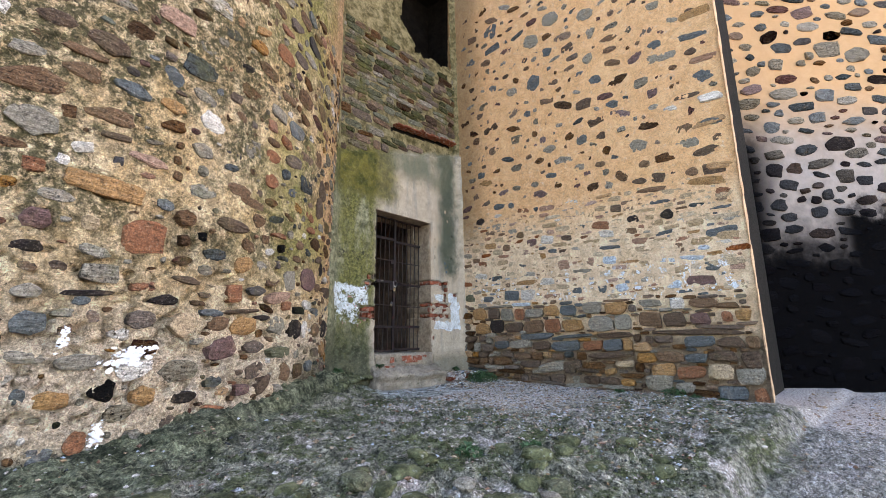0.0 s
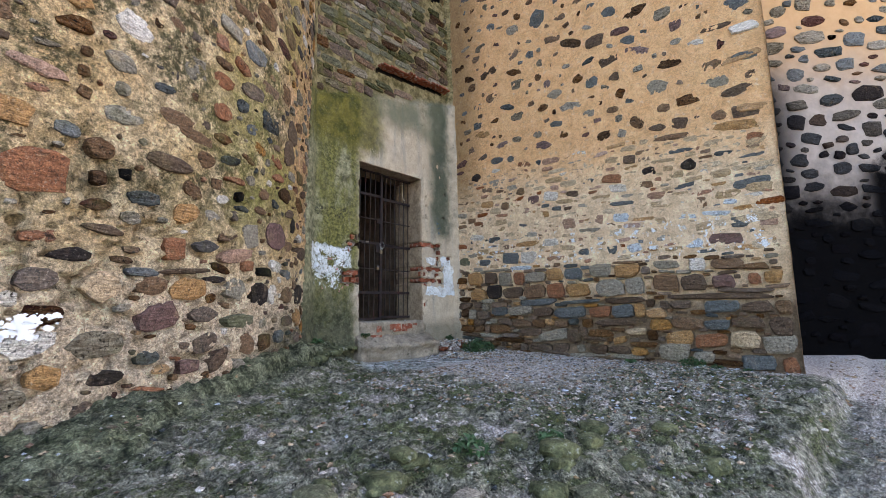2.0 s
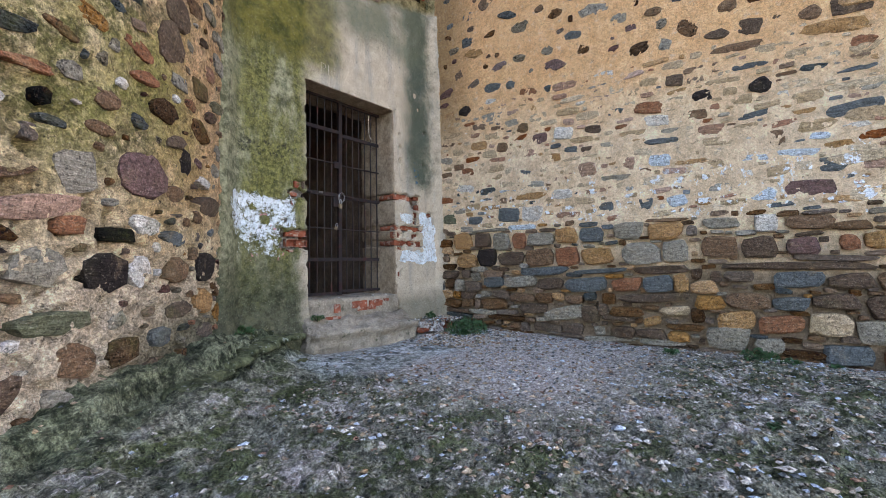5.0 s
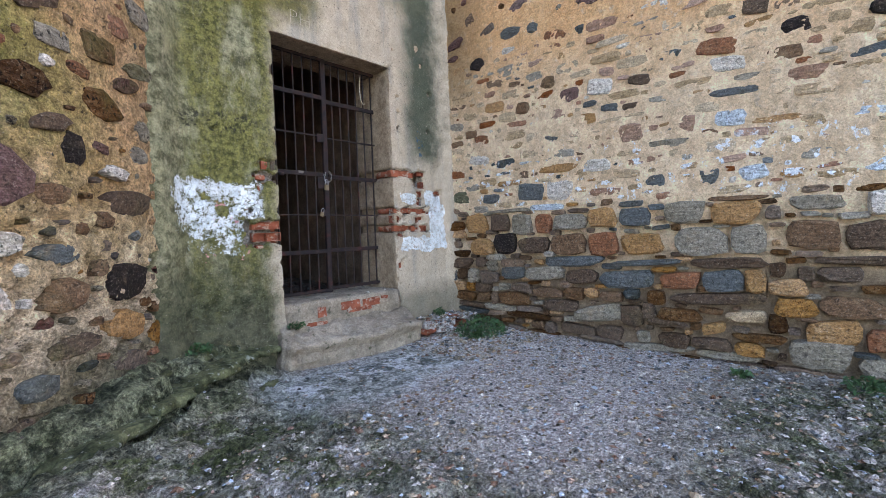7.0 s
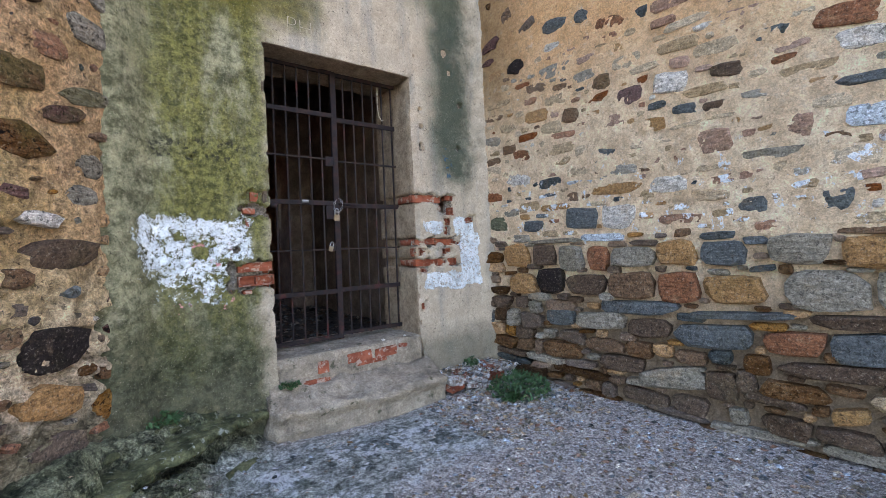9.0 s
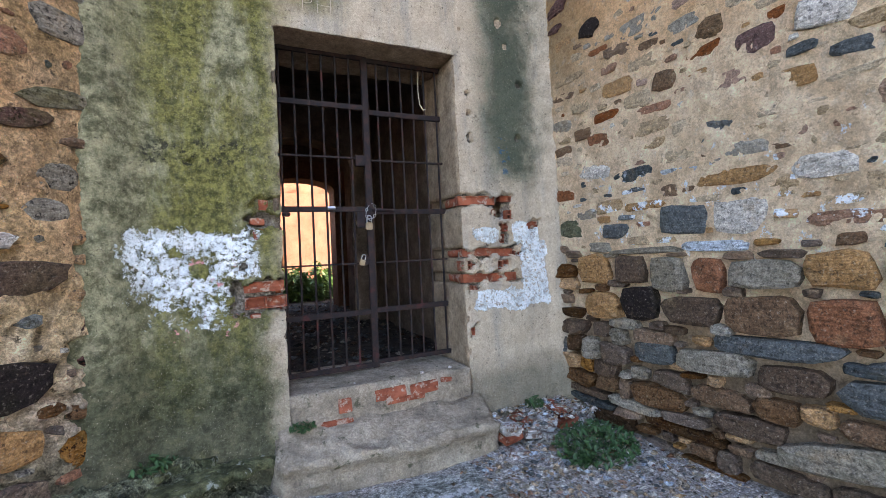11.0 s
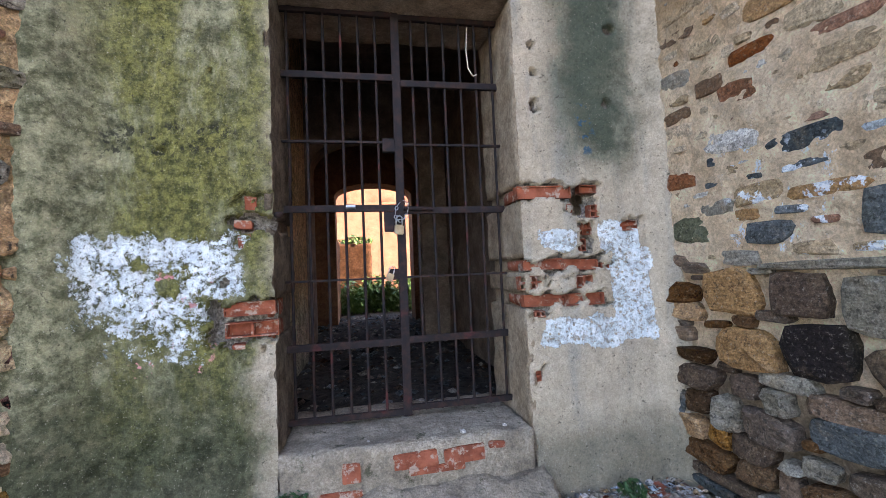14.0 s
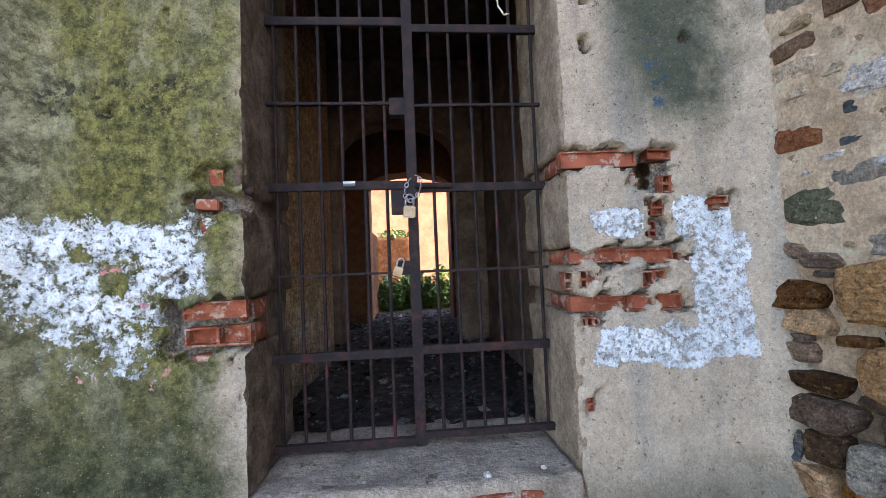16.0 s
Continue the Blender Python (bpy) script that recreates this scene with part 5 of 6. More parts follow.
def door_frame(u, v):
    return Matrix(((1, 0, 0, u), (0, 1, 0, wall_lean(v) + 0.03), (0, 0, 1, v), (0, 0, 0, 1)))


uppers = [s for s in courses(rnd, -0.98, 1.95, 3.32, 5.75, (0.08, 0.15), (0.16, 0.42), []) if s[1] > plaster_top(s[0]) + 0.06 and not (0.15 < s[0] < 1.8 and 3.98 < s[1] < 4.35)]
lay(rnd, uppers, door_frame, door_wall, M["upper_stone"], "block", 0.014, 300, M["upper_stone"], "small_stones")


# ---- bricks in the broken plaster ----
def hollow_brick(w, h, rows, cols, depth=0.06, worn=0.004, seed=0, deep=0.05):
    """A hollow clay brick: the end shows its channels as real hollows."""
    bm = bmesh.new()
    rim = min(0.012, 0.3 * h / max(rows, 1))
    if not rows:
        box(bm, (-w / 2, 0, -h / 2), (w / 2, depth, h / 2), 0.004, worn, 0, seed)
        return bm
    xs = [-w / 2]
    for i in range(cols):
        a = -w / 2 + w * i / cols + rim / 2
        xs += [a, a + w / cols - rim]
    xs.append(w / 2)
    zs = [-h / 2]
    for i in range(rows):
        a = -h / 2 + h * i / rows + rim / 2
        zs += [a, a + h / rows - rim]
    zs.append(h / 2)
    for i in range(len(xs) - 1):
        for k in range(len(zs) - 1):
            hole = i % 2 == 1 and k % 2 == 1
            a, b, c, d = [(xs[i + p], zs[k + q]) for p, q in ((0, 0), (1, 0), (1, 1), (0, 1))]
            y = deep if hole else 0
            f = [bm.verts.new((p[0], y, p[1])) for p in (a, b, c, d)]
            bm.faces.new(f)
            if hole:
                g = [bm.verts.new((p[0], 0, p[1])) for p in (a, b, c, d)]
                for q in range(4):
                    bm.faces.new((g[q], g[(q + 1) % 4], f[(q + 1) % 4], f[q]))
    o = [bm.verts.new((sx * w / 2, y, sz * h / 2)) for y in (0, depth) for sx, sz in ((-1, -1), (1, -1), (1, 1), (-1, 1))]
    for q in range(4):
        bm.faces.new((o[q], o[q + 4], o[(q + 1) % 4 + 4], o[(q + 1) % 4]))
    for v in bm.verts:
        v.co += Vector([fbm((v.co.x * 25 + seed * 3 + k * 9, v.co.y * 25, v.co.z * 25), 3) * worn * 0.7 for k in range(3)])
    return bm


BRICKS = [  # x, z, width, height, rows, columns, depth of the hollows
    (-0.153, 1.038, 0.218, 0.06, 2, 1, 0.012), (-0.145, 0.946, 0.226, 0.067, 1, 2, 0.045), (-0.202, 0.87, 0.06, 0.024, 0, 0, 0), (-0.142, 1.516, 0.05, 0.06, 5, 1, 0.004),
    (-0.177, 1.418, 0.08, 0.036, 0, 0, 0), (-0.172, 1.336, 0.055, 0.073, 5, 1, 0.004), (1.288, 1.556, 0.30, 0.064, 1, 1, 0.012), (1.54, 1.572, 0.1, 0.045, 1, 1, 0.03),
    (1.424, 1.465, 0.03, 0.062, 2, 1, 0.04), (1.575, 1.453, 0.07, 0.066, 2, 2, 0.04), (1.518, 1.361, 0.055, 0.064, 2, 1, 0.04), (1.48, 1.274, 0.06, 0.066, 2, 2, 0.04),
]
BRICKS_LOW = [
    (1.26, 1.18, 0.22, 0.055, 1, 1, 0.012), (1.47, 1.175, 0.197, 0.057, 1, 1, 0.02), (1.615, 1.16, 0.045, 0.04, 1, 1, 0.04), (1.195, 1.092, 0.135, 0.067, 2, 3, 0.045),
    (1.484, 1.083, 0.094, 0.064, 1, 2, 0.045), (1.258, 0.998, 0.217, 0.06, 2, 1, 0.01), (1.478, 0.993, 0.22, 0.06, 1, 2, 0.03), (1.206, 0.93, 0.108, 0.033, 1, 4, 0.04),
    (1.768, 1.374, 0.1, 0.055, 2, 1, 0.03), (1.198, 0.622, 0.036, 0.05, 2, 1, 0.02),
]
for n, (x, z, w, h, r, c, d) in enumerate(BRICKS + BRICKS_LOW):
    b = part("brick", hollow_brick(w, h, r, c, 0.05, 0.006, n, d), M["brick"], door_wall)
    b.matrix_world = pose(x, wall_lean(z) + 0.02 + 0.004 * (n % 3), z, 0, (n * 31 % 5 - 2) * 0.7, (n * 37 % 5 - 2) * 0.6)
for n, (x, z, w, h, r, c) in enumerate(((0.56, 0.315, 0.2, 0.075, 0, 0), (0.79, 0.315, 0.2, 0.075, 0, 0), (0.66, 0.262, 0.26, 0.035, 0, 0), (0.27, 0.29, 0.08, 0.09, 0, 0), (0.22, 0.17, 0.2, 0.085, 0, 0), (0.95, 0.34, 0.08, 0.03, 0, 0))):
    b = part("brick", hollow_brick(w, h, r, c, 0.06, 0.008, n), M["brick"], sill)
    b.matrix_world = pose(x, -0.064, z, 0, (n * 29 % 7 - 3), 0)
for n, (x, y, s) in enumerate(((0.8, 0.0, 0.018), (0.86, 0.06, 0.01), (0.35, 0.02, 0.008), (1.02, 0.03, 0.012))):
    bm = bmesh.new()
    bmesh.ops.create_icosphere(bm, subdivisions=1, radius=s)
    for v in bm.verts:
        v.co *= 1 + 0.35 * fbm((v.co.x * 60 + n, v.co.y * 60, v.co.z * 60), 2)
        v.co.z *= 0.6
    chip = link("plaster_chip", bm, M["quartz"])
    chip.location = (x, y, DOOR_Z0 + s * 0.3)
    tagged(chip, "pale loose plaster chip lying on the doorsill", "chip", "plaster chips")
# iron pin of the old bolt, in the left jamb
bm = bmesh.new()
rod(bm, (-0.03, 0.02, 1.46), (-0.005, -0.02, 1.455), 0.014)
part("bolt_socket", bm, M["iron"], door_wall, "rusty iron bolt socket", True)


# ---- gate ----
gate = thing("iron_gate", "locked rusty iron bar gate of two leaves in the doorway", "gate", at=(0.56, 0.3, DOOR_Z0))
GO = Vector((0.56, 0.3, DOOR_Z0))


def gate_part(name, bm, parent=None, material=None, label=""):
    bmesh.ops.translate(bm, verts=bm.verts, vec=-GO)
    return part(name, bm, material or M["iron"], parent or gate, label)


LEFT_X = [-0.008, 0.086, 0.179, 0.272, 0.365, 0.458]
RIGHT_BARS = [0.668, 0.758, 0.849, 0.942, 1.035, 1.131]
bm = bmesh.new()
box(bm, (0.545, 0.28, 0.40), (0.59, 0.315, 2.62), 0.003)
gate_part("post", bm, label="rust-red iron meeting post")
for x in LEFT_X:
    bm = bmesh.new()
    wob = 0.004 * fbm((x * 30, 1, 1), 2)
    rod(bm, (x + wob, 0.3, 0.42), (x - wob, 0.3, 2.60), 0.0075)
    gate_part("bar", bm)
for x in RIGHT_BARS:
    bm = bmesh.new()
    wob = 0.006 * fbm((x * 30, 1, 1), 2)
    rod(bm, (x + wob, 0.3, 0.42), (x - 0.01 - wob, 0.3, 2.585), 0.0075)
    gate_part("bar", bm)
for z, h, d in ((2.245, 0.036, 0.01), (1.525, 0.036, 0.01), (0.80, 0.036, 0.01), (0.425, 0.03, 0.01), (2.6, 0.03, 0.01), (1.885, 0.013, 0.007), (1.145, 0.011, 0.006)):
    bm = bmesh.new()
    box(bm, (-0.045, 0.292 - d, z - h / 2 - 0.004), (0.545, 0.31, z + h / 2 - 0.004), 0.002)
    gate_part("rail", bm)
for z, h, d in ((2.212, 0.036, 0.01), (1.505, 0.036, 0.01), (0.803, 0.036, 0.01), (0.44, 0.03, 0.01), (2.585, 0.03, 0.01), (1.87, 0.012, 0.007), (1.141, 0.011, 0.006)):
    bm = bmesh.new()
    box(bm, (0.59, 0.292 - d, z - h / 2), (1.16, 0.31, z + h / 2), 0.002)
    gate_part("rail", bm)
bm = bmesh.new()
box(bm, (0.475, 0.283, 1.39), (0.548, 0.29, 1.50), 0.002)
plate = gate_part("lock_plate", bm, label="dark iron lock plate")
bm = bmesh.new()
box(bm, (0.48, 0.275, 1.825), (0.546, 0.312, 1.90), 0.003)
catch = gate_part("lock_box", bm)
bm = bmesh.new()
box(bm, (0.49, 0.283, 1.13), (0.548, 0.29, 1.19), 0.002)
gate_part("hasp", bm)
bm = bmesh.new()
rod(bm, (0.58, 0.27, 1.515), (0.74, 0.27, 1.51), 0.012)
gate_part("bolt", bm, label="sliding round iron bolt")


bm = bmesh.new()
rod(bm, (0.275, 0.278, 1.528), (0.325, 0.278, 1.528), 0.013)
gate_part("hinge_barrel", bm, material=M["steel"], label="blue-grey steel barrel on the rail")


def padlock(at, turn, s=1.0, label="closed brass padlock hanging from the gate"):
    ob = thing("padlock", label, "padlock", "padlocks on the gate")
    bm = bmesh.new()
    box(bm, (-0.022, -0.008, -0.045), (0.022, 0.008, 0.0), 0.004)
    part("padlock_body", bm, M["brass"], ob)
    bm = bmesh.new()
    pts = [(-0.015, 0, -0.004), (-0.015, 0, 0.028), (-0.011, 0, 0.038), (0, 0, 0.043), (0.011, 0, 0.038), (0.015, 0, 0.028), (0.015, 0, -0.004)]
    for a, b in zip(pts, pts[1:]):
        rod(bm, a, b, 0.004)
    part("shackle", bm, M["steel"], ob, "shiny steel shackle", True)
    ob.matrix_world = pose(*at, 0, turn, 8) @ Matrix.Scale(s, 4)
    return ob


padlock((0.553, 0.262, 1.425), 3, 1.15)
padlock((0.50, 0.268, 1.165), 18, 0.9, "small weathered padlock hanging crooked from the hasp")
chain = thing("chain", "short steel chain looped round the gate post", "chain", at=(0.57, 0.27, 1.52))
for n in range(13):
    a = n / 13 * 2 * math.pi
    p = Vector((0.035 * math.cos(a), 0.02 * math.sin(a) - 0.005, 0.055 * math.sin(a + 0.4) - 0.02))
    q = Vector((-0.035 * math.sin(a), 0.02 * math.cos(a), 0.055 * math.cos(a + 0.4))).normalized()
    side = q.cross(Vector((0, 1, 0) if n % 2 else (1, 0, 0.3))).normalized()
    bm = bmesh.new()
    ring = [p + q * 0.012 * math.cos(k / 8 * 2 * math.pi) + side * 0.008 * math.sin(k / 8 * 2 * math.pi) for k in range(8)]
    for k in range(8):
        rod(bm, ring[k], ring[(k + 1) % 8], 0.0026, 6)
    part("chain_link", bm, M["steel"], chain, smooth=True)
cord = thing("cord", "pale frayed cord hanging from a gate bar", "cord", at=(0.98, 0.28, 2.3))
bm = bmesh.new()
pts = [(0, 0, 0.25), (-0.012, -0.01, 0.1), (-0.006, -0.02, 0), (0.02, -0.02, -0.04), (0.045, -0.015, -0.03)]
for a, b in zip(pts, pts[1:]):
    rod(bm, a, b, 0.004, 6)
part("strand", bm, M["rope"], cord, smooth=True)


# ---- inside ----
def arch_wall(name, y0, y1, x0, x1, z0, top, ax0, ax1, spring, crown, material, label):
    """A wall with an arched opening through it."""
    bm = bmesh.new()
    n = 18
    mid, half = (ax0 + ax1) / 2, (ax1 - ax0) / 2
    arc = [(ax0, z0)] + [(mid - half * math.cos(math.pi * i / n), spring + (crown - spring) * math.sin(math.pi * i / n)) for i in range(n + 1)] + [(ax1, z0)]
    outer = [(x0, z0)] + [(x0 + (x1 - x0) * i / n, top) for i in range(n + 1)] + [(x1, z0)]
    rows = []
    for y in (y0, y1):
        rows.append(([bm.verts.new((x, y, z)) for x, z in arc], [bm.verts.new((x, y, z)) for x, z in outer]))
    for i in range(len(arc) - 1):
        (a0, o0), (a1, o1) = rows
        bm.faces.new((a0[i], a0[i + 1], o0[i + 1], o0[i]))
        bm.faces.new((a1[i], o1[i], o1[i + 1], a1[i + 1]))
        bm.faces.new((a0[i], a1[i], a1[i + 1], a0[i + 1]))
    bmesh.ops.recalc_face_normals(bm, faces=bm.faces)
    return tagged(link(name, bm, material), label, "wall", kind="structure")


def plain(name, lo, hi, material, label, category="wall"):
    bm = bmesh.new()
    box(bm, lo, hi)
    return tagged(link(name, bm, material), label, category, kind="structure")


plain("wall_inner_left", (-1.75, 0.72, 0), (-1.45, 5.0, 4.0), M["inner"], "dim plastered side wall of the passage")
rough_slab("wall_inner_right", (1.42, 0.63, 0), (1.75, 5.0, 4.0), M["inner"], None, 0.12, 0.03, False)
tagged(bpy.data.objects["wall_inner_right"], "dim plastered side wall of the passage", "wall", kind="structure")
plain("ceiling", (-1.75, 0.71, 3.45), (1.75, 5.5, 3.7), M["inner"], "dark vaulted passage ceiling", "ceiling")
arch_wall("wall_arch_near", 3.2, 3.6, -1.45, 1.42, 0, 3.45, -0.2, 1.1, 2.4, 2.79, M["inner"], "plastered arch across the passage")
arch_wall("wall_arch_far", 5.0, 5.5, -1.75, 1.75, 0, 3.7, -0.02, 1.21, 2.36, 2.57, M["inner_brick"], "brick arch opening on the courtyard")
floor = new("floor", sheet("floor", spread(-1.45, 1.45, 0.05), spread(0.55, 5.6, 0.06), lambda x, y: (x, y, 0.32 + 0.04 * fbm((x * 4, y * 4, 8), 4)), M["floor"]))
tagged(floor, "rubble-strewn earth floor of the passage", "floor", kind="structure")
court = new("courtyard_ground", sheet("courtyard_ground", spread(-6, 8, 0.5), spread(5.3, 15, 0.4), lambda x, y: (x, y, 0.26 + 0.03 * fbm((x, y, 0))), M["floor"]))
tagged(court, "bare earth of the sunny courtyard", "ground", kind="structure")
plain("wall_court", (-6, 13.5, 0), (9, 14.0, 3.55), M["sunlit"], "sunlit lime-rendered courtyard wall")
rough = rough_slab("wall_ruin", (-6, 14.05, 3.3), (9, 14.6, 4.6), M["sunlit"], None, 0.25, 0.15, False)
tagged(rough, "sunlit rough rubble wall top beyond the courtyard", "wall", kind="structure")
pier = rough_slab("brick_pier", (-0.5, 8.2, 0.1), (0.62, 9.0, 1.78), M["shaded_brick"], None, 0.08, 0.03, False)
tagged(pier, "crumbling brown brick pier with grassy top", "pier", kind="structure")
pier = rough_slab("brick_side", (-0.5, 5.52, 0.1), (-0.06, 7.2, 1.75), M["shaded_brick"], None, 0.08, 0.03, False)
tagged(pier, "low broken brick side wall", "wall", kind="structure")
rough_slab("pilaster", (-0.71, 2.8, 0.2), (-0.43, 3.19, 3.2), M["reveal"], None, 0.1, 0.015, False)
tagged(bpy.data.objects["pilaster"], "dim plastered pilaster inside the passage", "pilaster", kind="structure")
# plain walls and roof that close the passage
plain("wall_close_left", (-6.0, 5.0, 0), (-1.76, 5.5, 6.0), M["inner_brick"], "outer brick wall beside the arch")
plain("wall_close_right", (1.76, 5.0, 0), (6.0, 5.5, 6.0), M["inner_brick"], "outer brick wall beside the arch")


# ---- step, ledge and rocks ----
step = rough_slab("door_step", (-0.14, -0.36, -0.2), (1.2, 0.02, 0.105), M["concrete"], None, 0.025, 0.03, False)
for v in step.data.vertices:      # the tread falls towards its front, which is broken back at one end
    if v.co.z > 0.02:
        v.co.z += 0.10 * sm(v.co.y, -0.33, -0.02) + 0.012 * fbm((v.co.x * 3, v.co.y * 9, 2), 3)
    v.co.y += 0.09 * sm(-v.co.x, -0.55, 0.14) * sm(-v.co.y, 0.0, 0.3) + (0.05 * sm(0.09 - v.co.z, 0.0, 0.1) * sm(-v.co.y, 0.2, 0.36))
tagged(step, "broken concrete doorstep with a chipped edge", "step", kind="structure")
ledge = thing("brick_ledge", "crumbled whitewashed brick ledge beside the doorstep", "ledge", at=(1.55, -0.25, 0.0))
rnd = random.Random(4)
for row in range(3):
    x = -0.36
    while x < 0.36:
        w = rnd.uniform(0.12, 0.24)
        bm = bmesh.new()
        y0 = -0.2 + row * 0.05 + 0.25 * (x + 0.36) * 0.4 + rnd.uniform(-0.02, 0.02)
        box(bm, (x, y0 + rnd.uniform(-0.03, 0.03), -0.12 + row * 0.06), (x + w - 0.01, y0 + rnd.uniform(0.2, 0.3), -0.062 + row * 0.06), 0.012, 0.045, 0, x * 9 + row)
        part("brick", bm, M["whitewashed"] if rnd.random() < 0.7 else M["brick"], ledge)
        x += w


def rock(name, at, size, seed, material, label, category="rock", group="", sub=3, flat=0.35):
    bm = bmesh.new()
    bmesh.ops.create_icosphere(bm, subdivisions=sub, radius=1.0)
    for v in bm.verts:
        n = v.co.normalized()
        d = 1 + 0.35 * fbm((n.x * 1.3 + seed, n.y * 1.3, n.z * 1.3), 4) + 0.08 * fbm((n.x * 6 + seed, n.y * 6, n.z * 6), 3)
        c = n * d
        if c.z > flat:
            c.z = flat + (c.z - flat) * 0.35
        v.co = Vector((c.x * size[0], c.y * size[1], c.z * size[2]))
    ob = link(name, bm, material, smooth=sub > 2)
    ob.matrix_world = pose(*at, 0, 0, (seed * 57) % 360)
    return tagged(ob, label, category, group)


def plate(at, turn, length, width, thick, seed):
    """A split slab of layered bedrock with a jagged rim."""
    rr = random.Random(seed)
    bm = bmesh.new()
    n = 30
    rim = []
    for i in range(n):
        a = 2 * math.pi * i / n
        c, q = math.cos(a), math.sin(a)
        r = 1 / (abs(c) ** 3.5 + abs(q) ** 3.5) ** (1 / 3.5) * rr.uniform(0.68, 1.1)
        rim.append((c * r * length / 2, q * r * width / 2))
    rings = []
    for k, f in ((-1.0, 0.9), (-0.5, 1.0), (0.35, 0.97), (0.8, 0.86), (1.0, 0.55)):
        rings.append([bm.verts.new((x * f, y * f, k * thick / 2 + 0.25 * thick * fbm((x * 9 + seed, y * 9, k), 3))) for x, y in rim])
    for a, b in zip(rings, rings[1:]):
        for i in range(n):
            bm.faces.new((a[i], a[(i + 1) % n], b[(i + 1) % n], b[i]))
    top = bm.verts.new((0, 0, thick / 2))
    for i in range(n):
        bm.faces.new((rings[-1][i], rings[-1][(i + 1) % n], top))
    bm.faces.new(rings[0][::-1])
    ob = link("bedrock_slab", bm, M["rock"])
    ob.matrix_world = pose(*at, rr.uniform(-5, 3), rr.uniform(-4, 4), turn)
    tagged(ob, "low slab of mossy layered bedrock beside the tower", "rock", "bedrock slabs")


# shelf of bedrock along the foot of the tower, its layers stepping down to a hollow edge
SHELF = [(-0.34, -0.12, 0.085, 0.46, 0.26, 0.05, 28), (-0.70, -0.32, 0.075, 0.52, 0.30, 0.06, 34), (-1.02, -0.56, 0.05, 0.50, 0.30, 0.055, 40), (-1.36, -0.84, 0.02, 0.60, 0.30, 0.06, 38),
         (-1.85, -1.18, -0.03, 0.66, 0.30, 0.06, 34), (-0.50, 0.0, 0.13, 0.62, 0.22, 0.05, 14), (-0.86, -0.16, 0.125, 0.5, 0.24, 0.05, 30), (-1.2, -0.42, 0.09, 0.5, 0.22, 0.05, 40)]
SHELF_LOW = [(-0.40, -0.42, -0.10, 0.3, 0.14, 0.06, 30), (-0.80, -0.70, -0.105, 0.40, 0.16, 0.06, 38), (-1.2, -0.98, -0.085, 0.5, 0.18, 0.07, 38), (-2.3, -1.62, -0.09, 0.7, 0.28, 0.06, 32)]
for n, (x, y, z, l, w, h, turn) in enumerate(SHELF + SHELF_LOW):
    plate((x, y, z), turn, l, w, h, n + 3)
rnd = random.Random(15)
for n in range(70):
    x, y = rnd.uniform(-3.6, -0.6), rnd.uniform(-4.25, -3.3)
    y -= 0.25 * (x + 2)
    s = rnd.uniform(0.025, 0.085)
    rock("bank_stone", (x, y, ground_at(x, y) + s * 0.15), (s * 1.2, s, s * 0.7), n * 1.7, M["rock"] if rnd.random() < 0.65 else M[rnd.choice(("grey", "green"))], "lichen-grey loose stone on the bank", "stone", "bank stones", 2, 0.5)

# pebbles
rnd = random.Random(31)
pv, pf = [], []
OCT = [(1, 0, 0), (-1, 0, 0), (0, 1, 0), (0, -1, 0), (0, 0, 1), (0, 0, -1)]
OCF = [(0, 2, 4), (2, 1, 4), (1, 3, 4), (3, 0, 4), (2, 0, 5), (1, 2, 5), (3, 1, 5), (0, 3, 5)]


def pebbles(n, x0, x1, y0, y1, s0, s1, at):
    for _ in range(n):
        x, y = rnd.uniform(x0, x1), rnd.uniform(y0, y1)
        if y < 0.3 and (x > right_x(y) - 0.03 and y > -4.3 or math.hypot(x - TC[0], y - TC[1]) < TR + 0.03):
            continue
        if y < 0.3 and x < 0.95 and y > -1.25 and rnd.random() < 0.85:
            continue
        s = s0 + (s1 - s0) * rnd.random() ** 2.6
        a = rnd.uniform(0, 6.28)
        c, q = math.cos(a), math.sin(a)
        z = at(x, y) + s * 0.2
        b = len(pv)
        sx, sy, sz = s * rnd.uniform(0.8, 1.4), s * rnd.uniform(0.6, 1.0), s * rnd.uniform(0.35, 0.7)
        for o in OCT:
            ox, oy, oz = o[0] * sx, o[1] * sy, o[2] * sz
            ox, oy = ox + rnd.uniform(-0.3, 0.3) * s, oy + rnd.uniform(-0.3, 0.3) * s
            pv.append((x + ox * c - oy * q, y + ox * q + oy * c, z + oz))
        pf.extend([tuple(b + k for k in f) for f in OCF])


pebbles(13000, -1.2, 2.3, -4.3, -0.35, 0.003, 0.022, ground_at)
pebbles(420, -1.0, 2.2, -4.2, -0.4, 0.014, 0.034, ground_at)
pebbles(2500, -4.2, -0.6, -4.8, -0.8, 0.004, 0.024, ground_at)
pebbles(1500, 0.9, 2.1, -1.2, -0.3, 0.006, 0.03, ground_at)
pebbles(500, 1.2, 1.95, -0.42, -0.05, 0.006, 0.03, lambda x, y: 0.06 + 0.05 * (y + 0.3))
pebbles(1800, 0.0, 6.0, -7.0, -4.5, 0.005, 0.03, ground_at)
me = bpy.data.meshes.new("gravel")
me.from_pydata(pv, [], pf)
me.materials.append(M["pebble"])
tagged(new("gravel", me), "loose grey and white gravel over the ground", "gravel", kind="stuff")
pv, pf = [], []
pebbles(2600, -1.4, 1.4, 0.6, 6.0, 0.012, 0.05, lambda x, y: 0.32)
me = bpy.data.meshes.new("rubble")
me.from_pydata(pv, [], pf)
me.materials.append(M["rubble"])
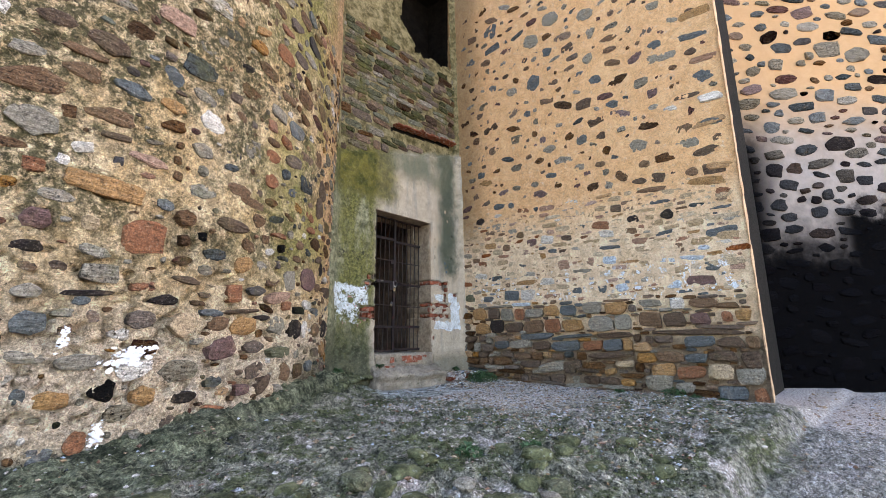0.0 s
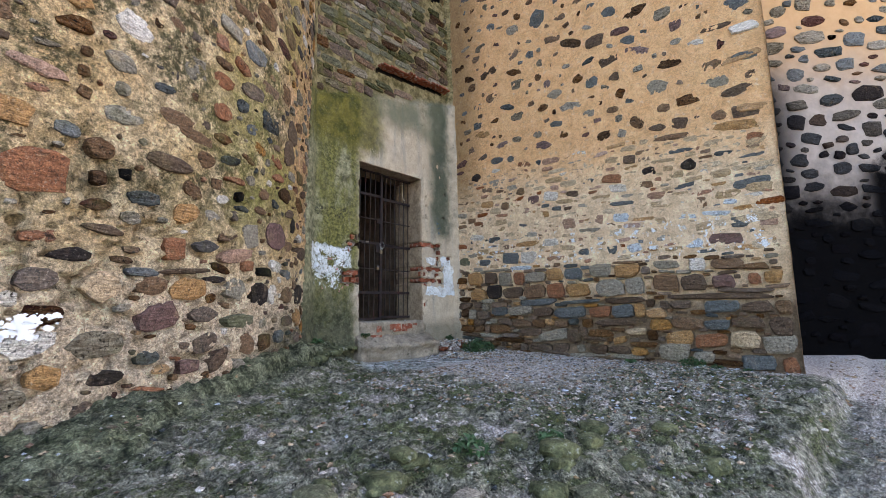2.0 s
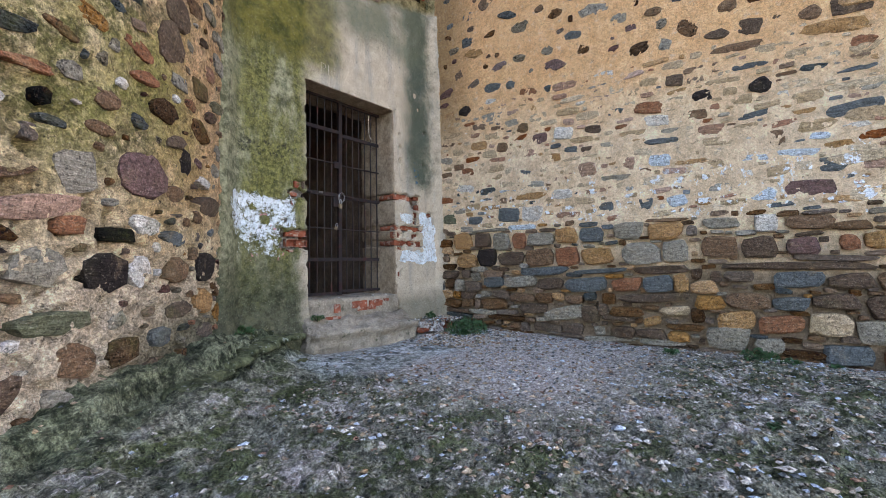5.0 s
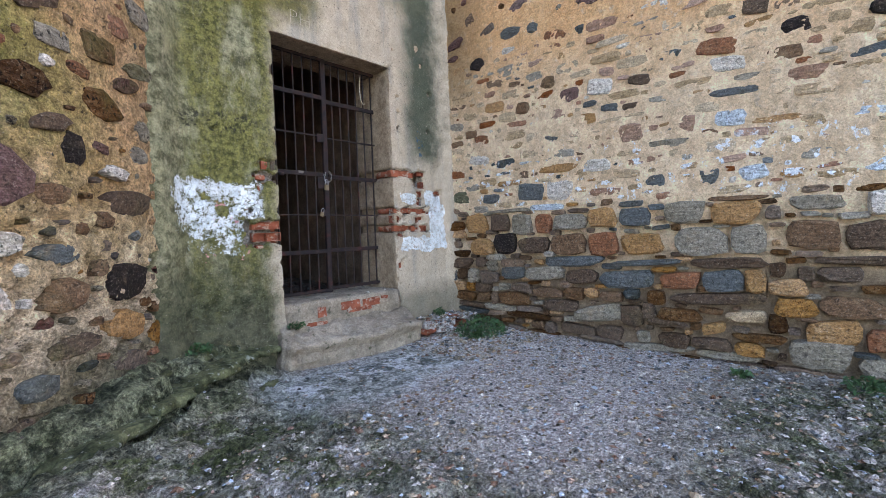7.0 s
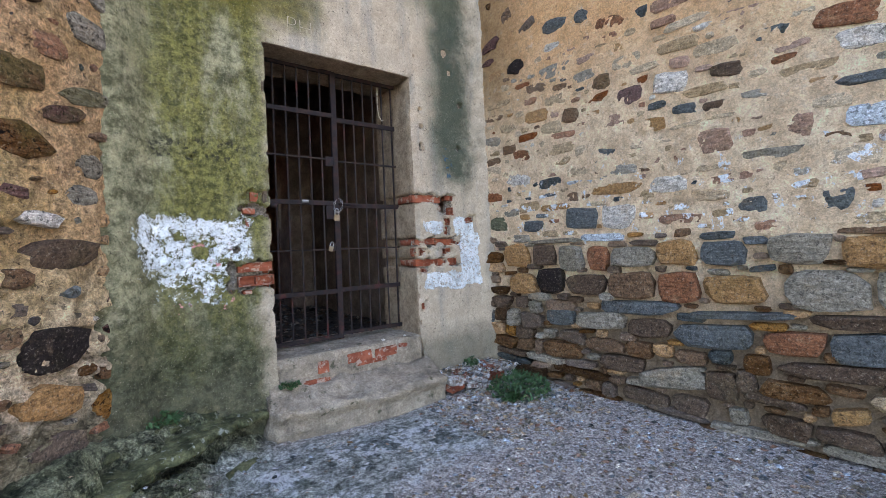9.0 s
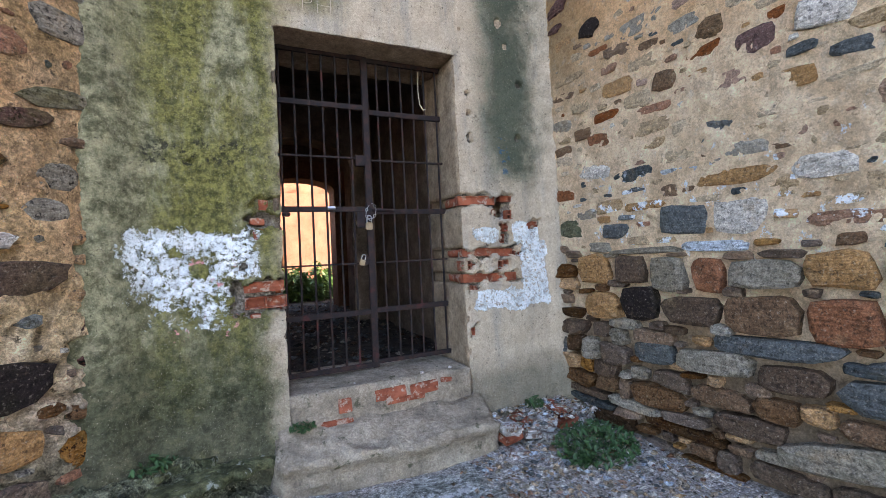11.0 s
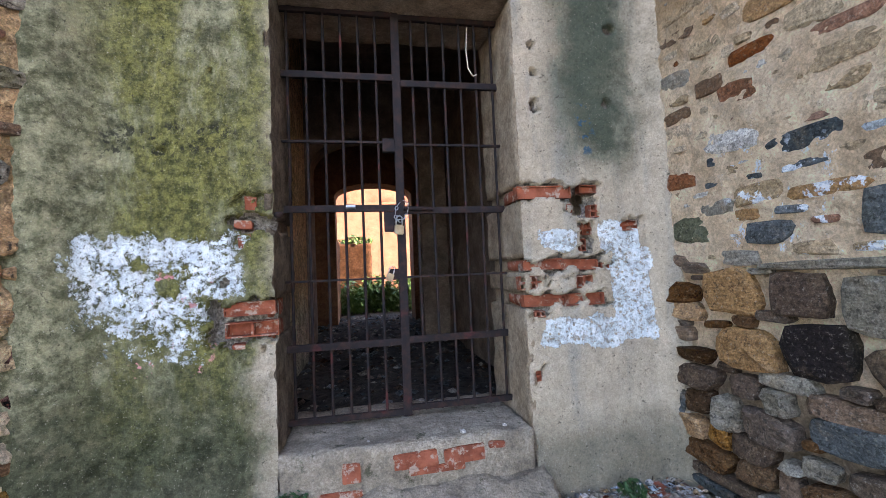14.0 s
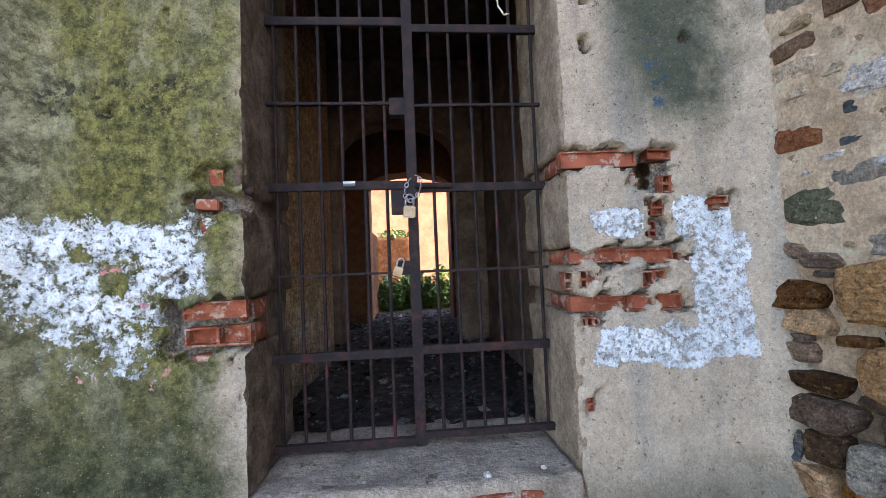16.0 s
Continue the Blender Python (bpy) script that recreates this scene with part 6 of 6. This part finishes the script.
tagged(new("rubble", me), "loose stone rubble on the passage floor", "rubble", kind="stuff")


# ---- weeds ----
def leaf_cluster(bm, rnd, n, radius, height, size):
    for _ in range(n):
        a, r = rnd.uniform(0, 6.28), radius * rnd.random() ** 0.6
        x, y = r * math.cos(a), r * math.sin(a)
        z = height * rnd.random() * (1 - 0.6 * r / radius)
        s = size * rnd.uniform(0.6, 1.3)
        m = Matrix.Translation((x, y, z + s * 0.3)) @ Euler((rnd.uniform(-1.1, 0.3), rnd.uniform(-0.5, 0.5), rnd.uniform(0, 6.28))).to_matrix().to_4x4()
        p = [m @ Vector(c) for c in ((0, -s, 0), (s * 0.45, -s * 0.2, s * 0.12), (s * 0.3, s * 0.6, s * 0.05), (0, s, -s * 0.1), (-s * 0.3, s * 0.6, s * 0.05), (-s * 0.45, -s * 0.2, s * 0.12))]
        v = [bm.verts.new(c) for c in p]
        bm.faces.new((v[0], v[1], v[2], v[3]))
        bm.faces.new((v[0], v[3], v[4], v[5]))


def weed(x, y, z, radius, height, n, size, seed, label):
    rnd = random.Random(seed)
    ob = thing("weed", label, "plant", "weeds", at=(x, y, z))
    bm = bmesh.new()
    leaf_cluster(bm, rnd, n, radius, height, size)
    part("leaves", bm, M["leaf"], ob)
    bm = bmesh.new()
    for _ in range(9):
        a = rnd.uniform(0, 6.28)
        rod(bm, (0, 0, -0.02), (radius * 0.6 * math.cos(a), radius * 0.6 * math.sin(a), height * 0.7), 0.0025, 5)
    part("stems", bm, M["leaf"], ob)


WEEDS = [(1.66, -0.66, 0.25, 0.17, 520), (1.5, -0.72, 0.08, 0.05, 60), (2.0, -3.42, 0.13, 0.09, 150), (1.88, -2.78, 0.07, 0.05, 50), (2.12, -3.62, 0.07, 0.04, 50), (-1.86, -3.36, 0.1, 0.08, 130),
         (-1.5, -3.57, 0.08, 0.06, 80), (-0.72, -0.06, 0.13, 0.06, 150), (0.02, -0.08, 0.07, 0.05, 50), (1.55, -0.2, 0.06, 0.07, 50), (0.3, -3.6, 0.05, 0.03, 40), (2.2, -3.9, 0.05, 0.03, 30)]
for n, (x, y, r, h, k) in enumerate(WEEDS):
    z = {7: 0.16, 8: 0.2, 9: 0.09}.get(n, ground_at(x, y))
    weed(x, y, z, r, h * 1.15, int(k * 1.5), 0.019, n, "low dark-green leafy weed growing from the gravel" if n not in (7, 8, 9) else "small green weed rooted at the foot of the door wall")
rnd = random.Random(77)
for n, (x, y, r, h) in enumerate(((0.1, 7.3, 0.45, 0.7), (0.7, 7.5, 0.45, 0.8), (1.2, 7.4, 0.45, 0.85), (1.7, 7.8, 0.5, 0.8), (0.5, 7.8, 0.4, 0.7))):
    ob = thing("bush", "lush green nettle bush in the courtyard", "bush", "courtyard bushes", at=(x, y, 0.25))
    bm = bmesh.new()
    leaf_cluster(bm, rnd, 900, r, h * 1.1, 0.07)
    part("leaves", bm, M["bush"], ob)
ob = thing("grass_tuft", "dry grass tuft on the brick pier", "grass", at=(0.25, 8.6, 1.76))
bm = bmesh.new()
leaf_cluster(bm, rnd, 160, 0.4, 0.25, 0.07)
part("leaves", bm, M["bush"], ob)


# ---- paint splashes on the tower ----
def splash(a, z, w, h, seed):
    bm = bmesh.new()
    rnd = random.Random(seed)
    for k in range(110):
        u, v = rnd.gauss(0, 0.24) * w, rnd.gauss(0, 0.26) * h
        r = rnd.choice((0.03, 0.05, 0.07, 0.1, 0.16)) * min(w, h)
        m = tower_frame(radians(a) * TR + u, z + v + 0.25 * u)
        ring = []
        for i in range(9):
            t = 2 * math.pi * i / 9
            q = r * rnd.uniform(0.6, 1.2)
            ring.append(bm.verts.new(m @ Vector((q * 1.4 * math.cos(t), -0.03 - 0.0002 * k, q * math.sin(t)))))
        bm.faces.new(ring)
    part("paint_splash", bm, M["paint"], tower, "white paint splash")


m = Nodes("white_paint")
M["paint"] = m.done(m.mix(m.noise(20, 5), (0.55, 0.56, 0.58), (0.74, 0.76, 0.8)), 0.8)
for n, (a, z, w, h) in enumerate(PAINT_SPOTS):
    splash(a, z, w, h, n)

text = bpy.data.curves.new("scratched_letters", "FONT")
text.body, text.size, text.extrude, text.offset = "PH", 0.17, 0.0015, -0.007
m = Nodes("scratched_lime")
text.materials.append(m.done(m.mix(m.noise(40, 5), (0.38, 0.32, 0.25), (0.48, 0.42, 0.34)), 0.9))
ob = new("scratched_letters", text)
ob.parent = door_wall
ob.matrix_world = pose(0.11, wall_lean(2.75) - 0.012, 2.71, 90, 0, 0)
ob["label"] = "pale letters scratched into the plaster"
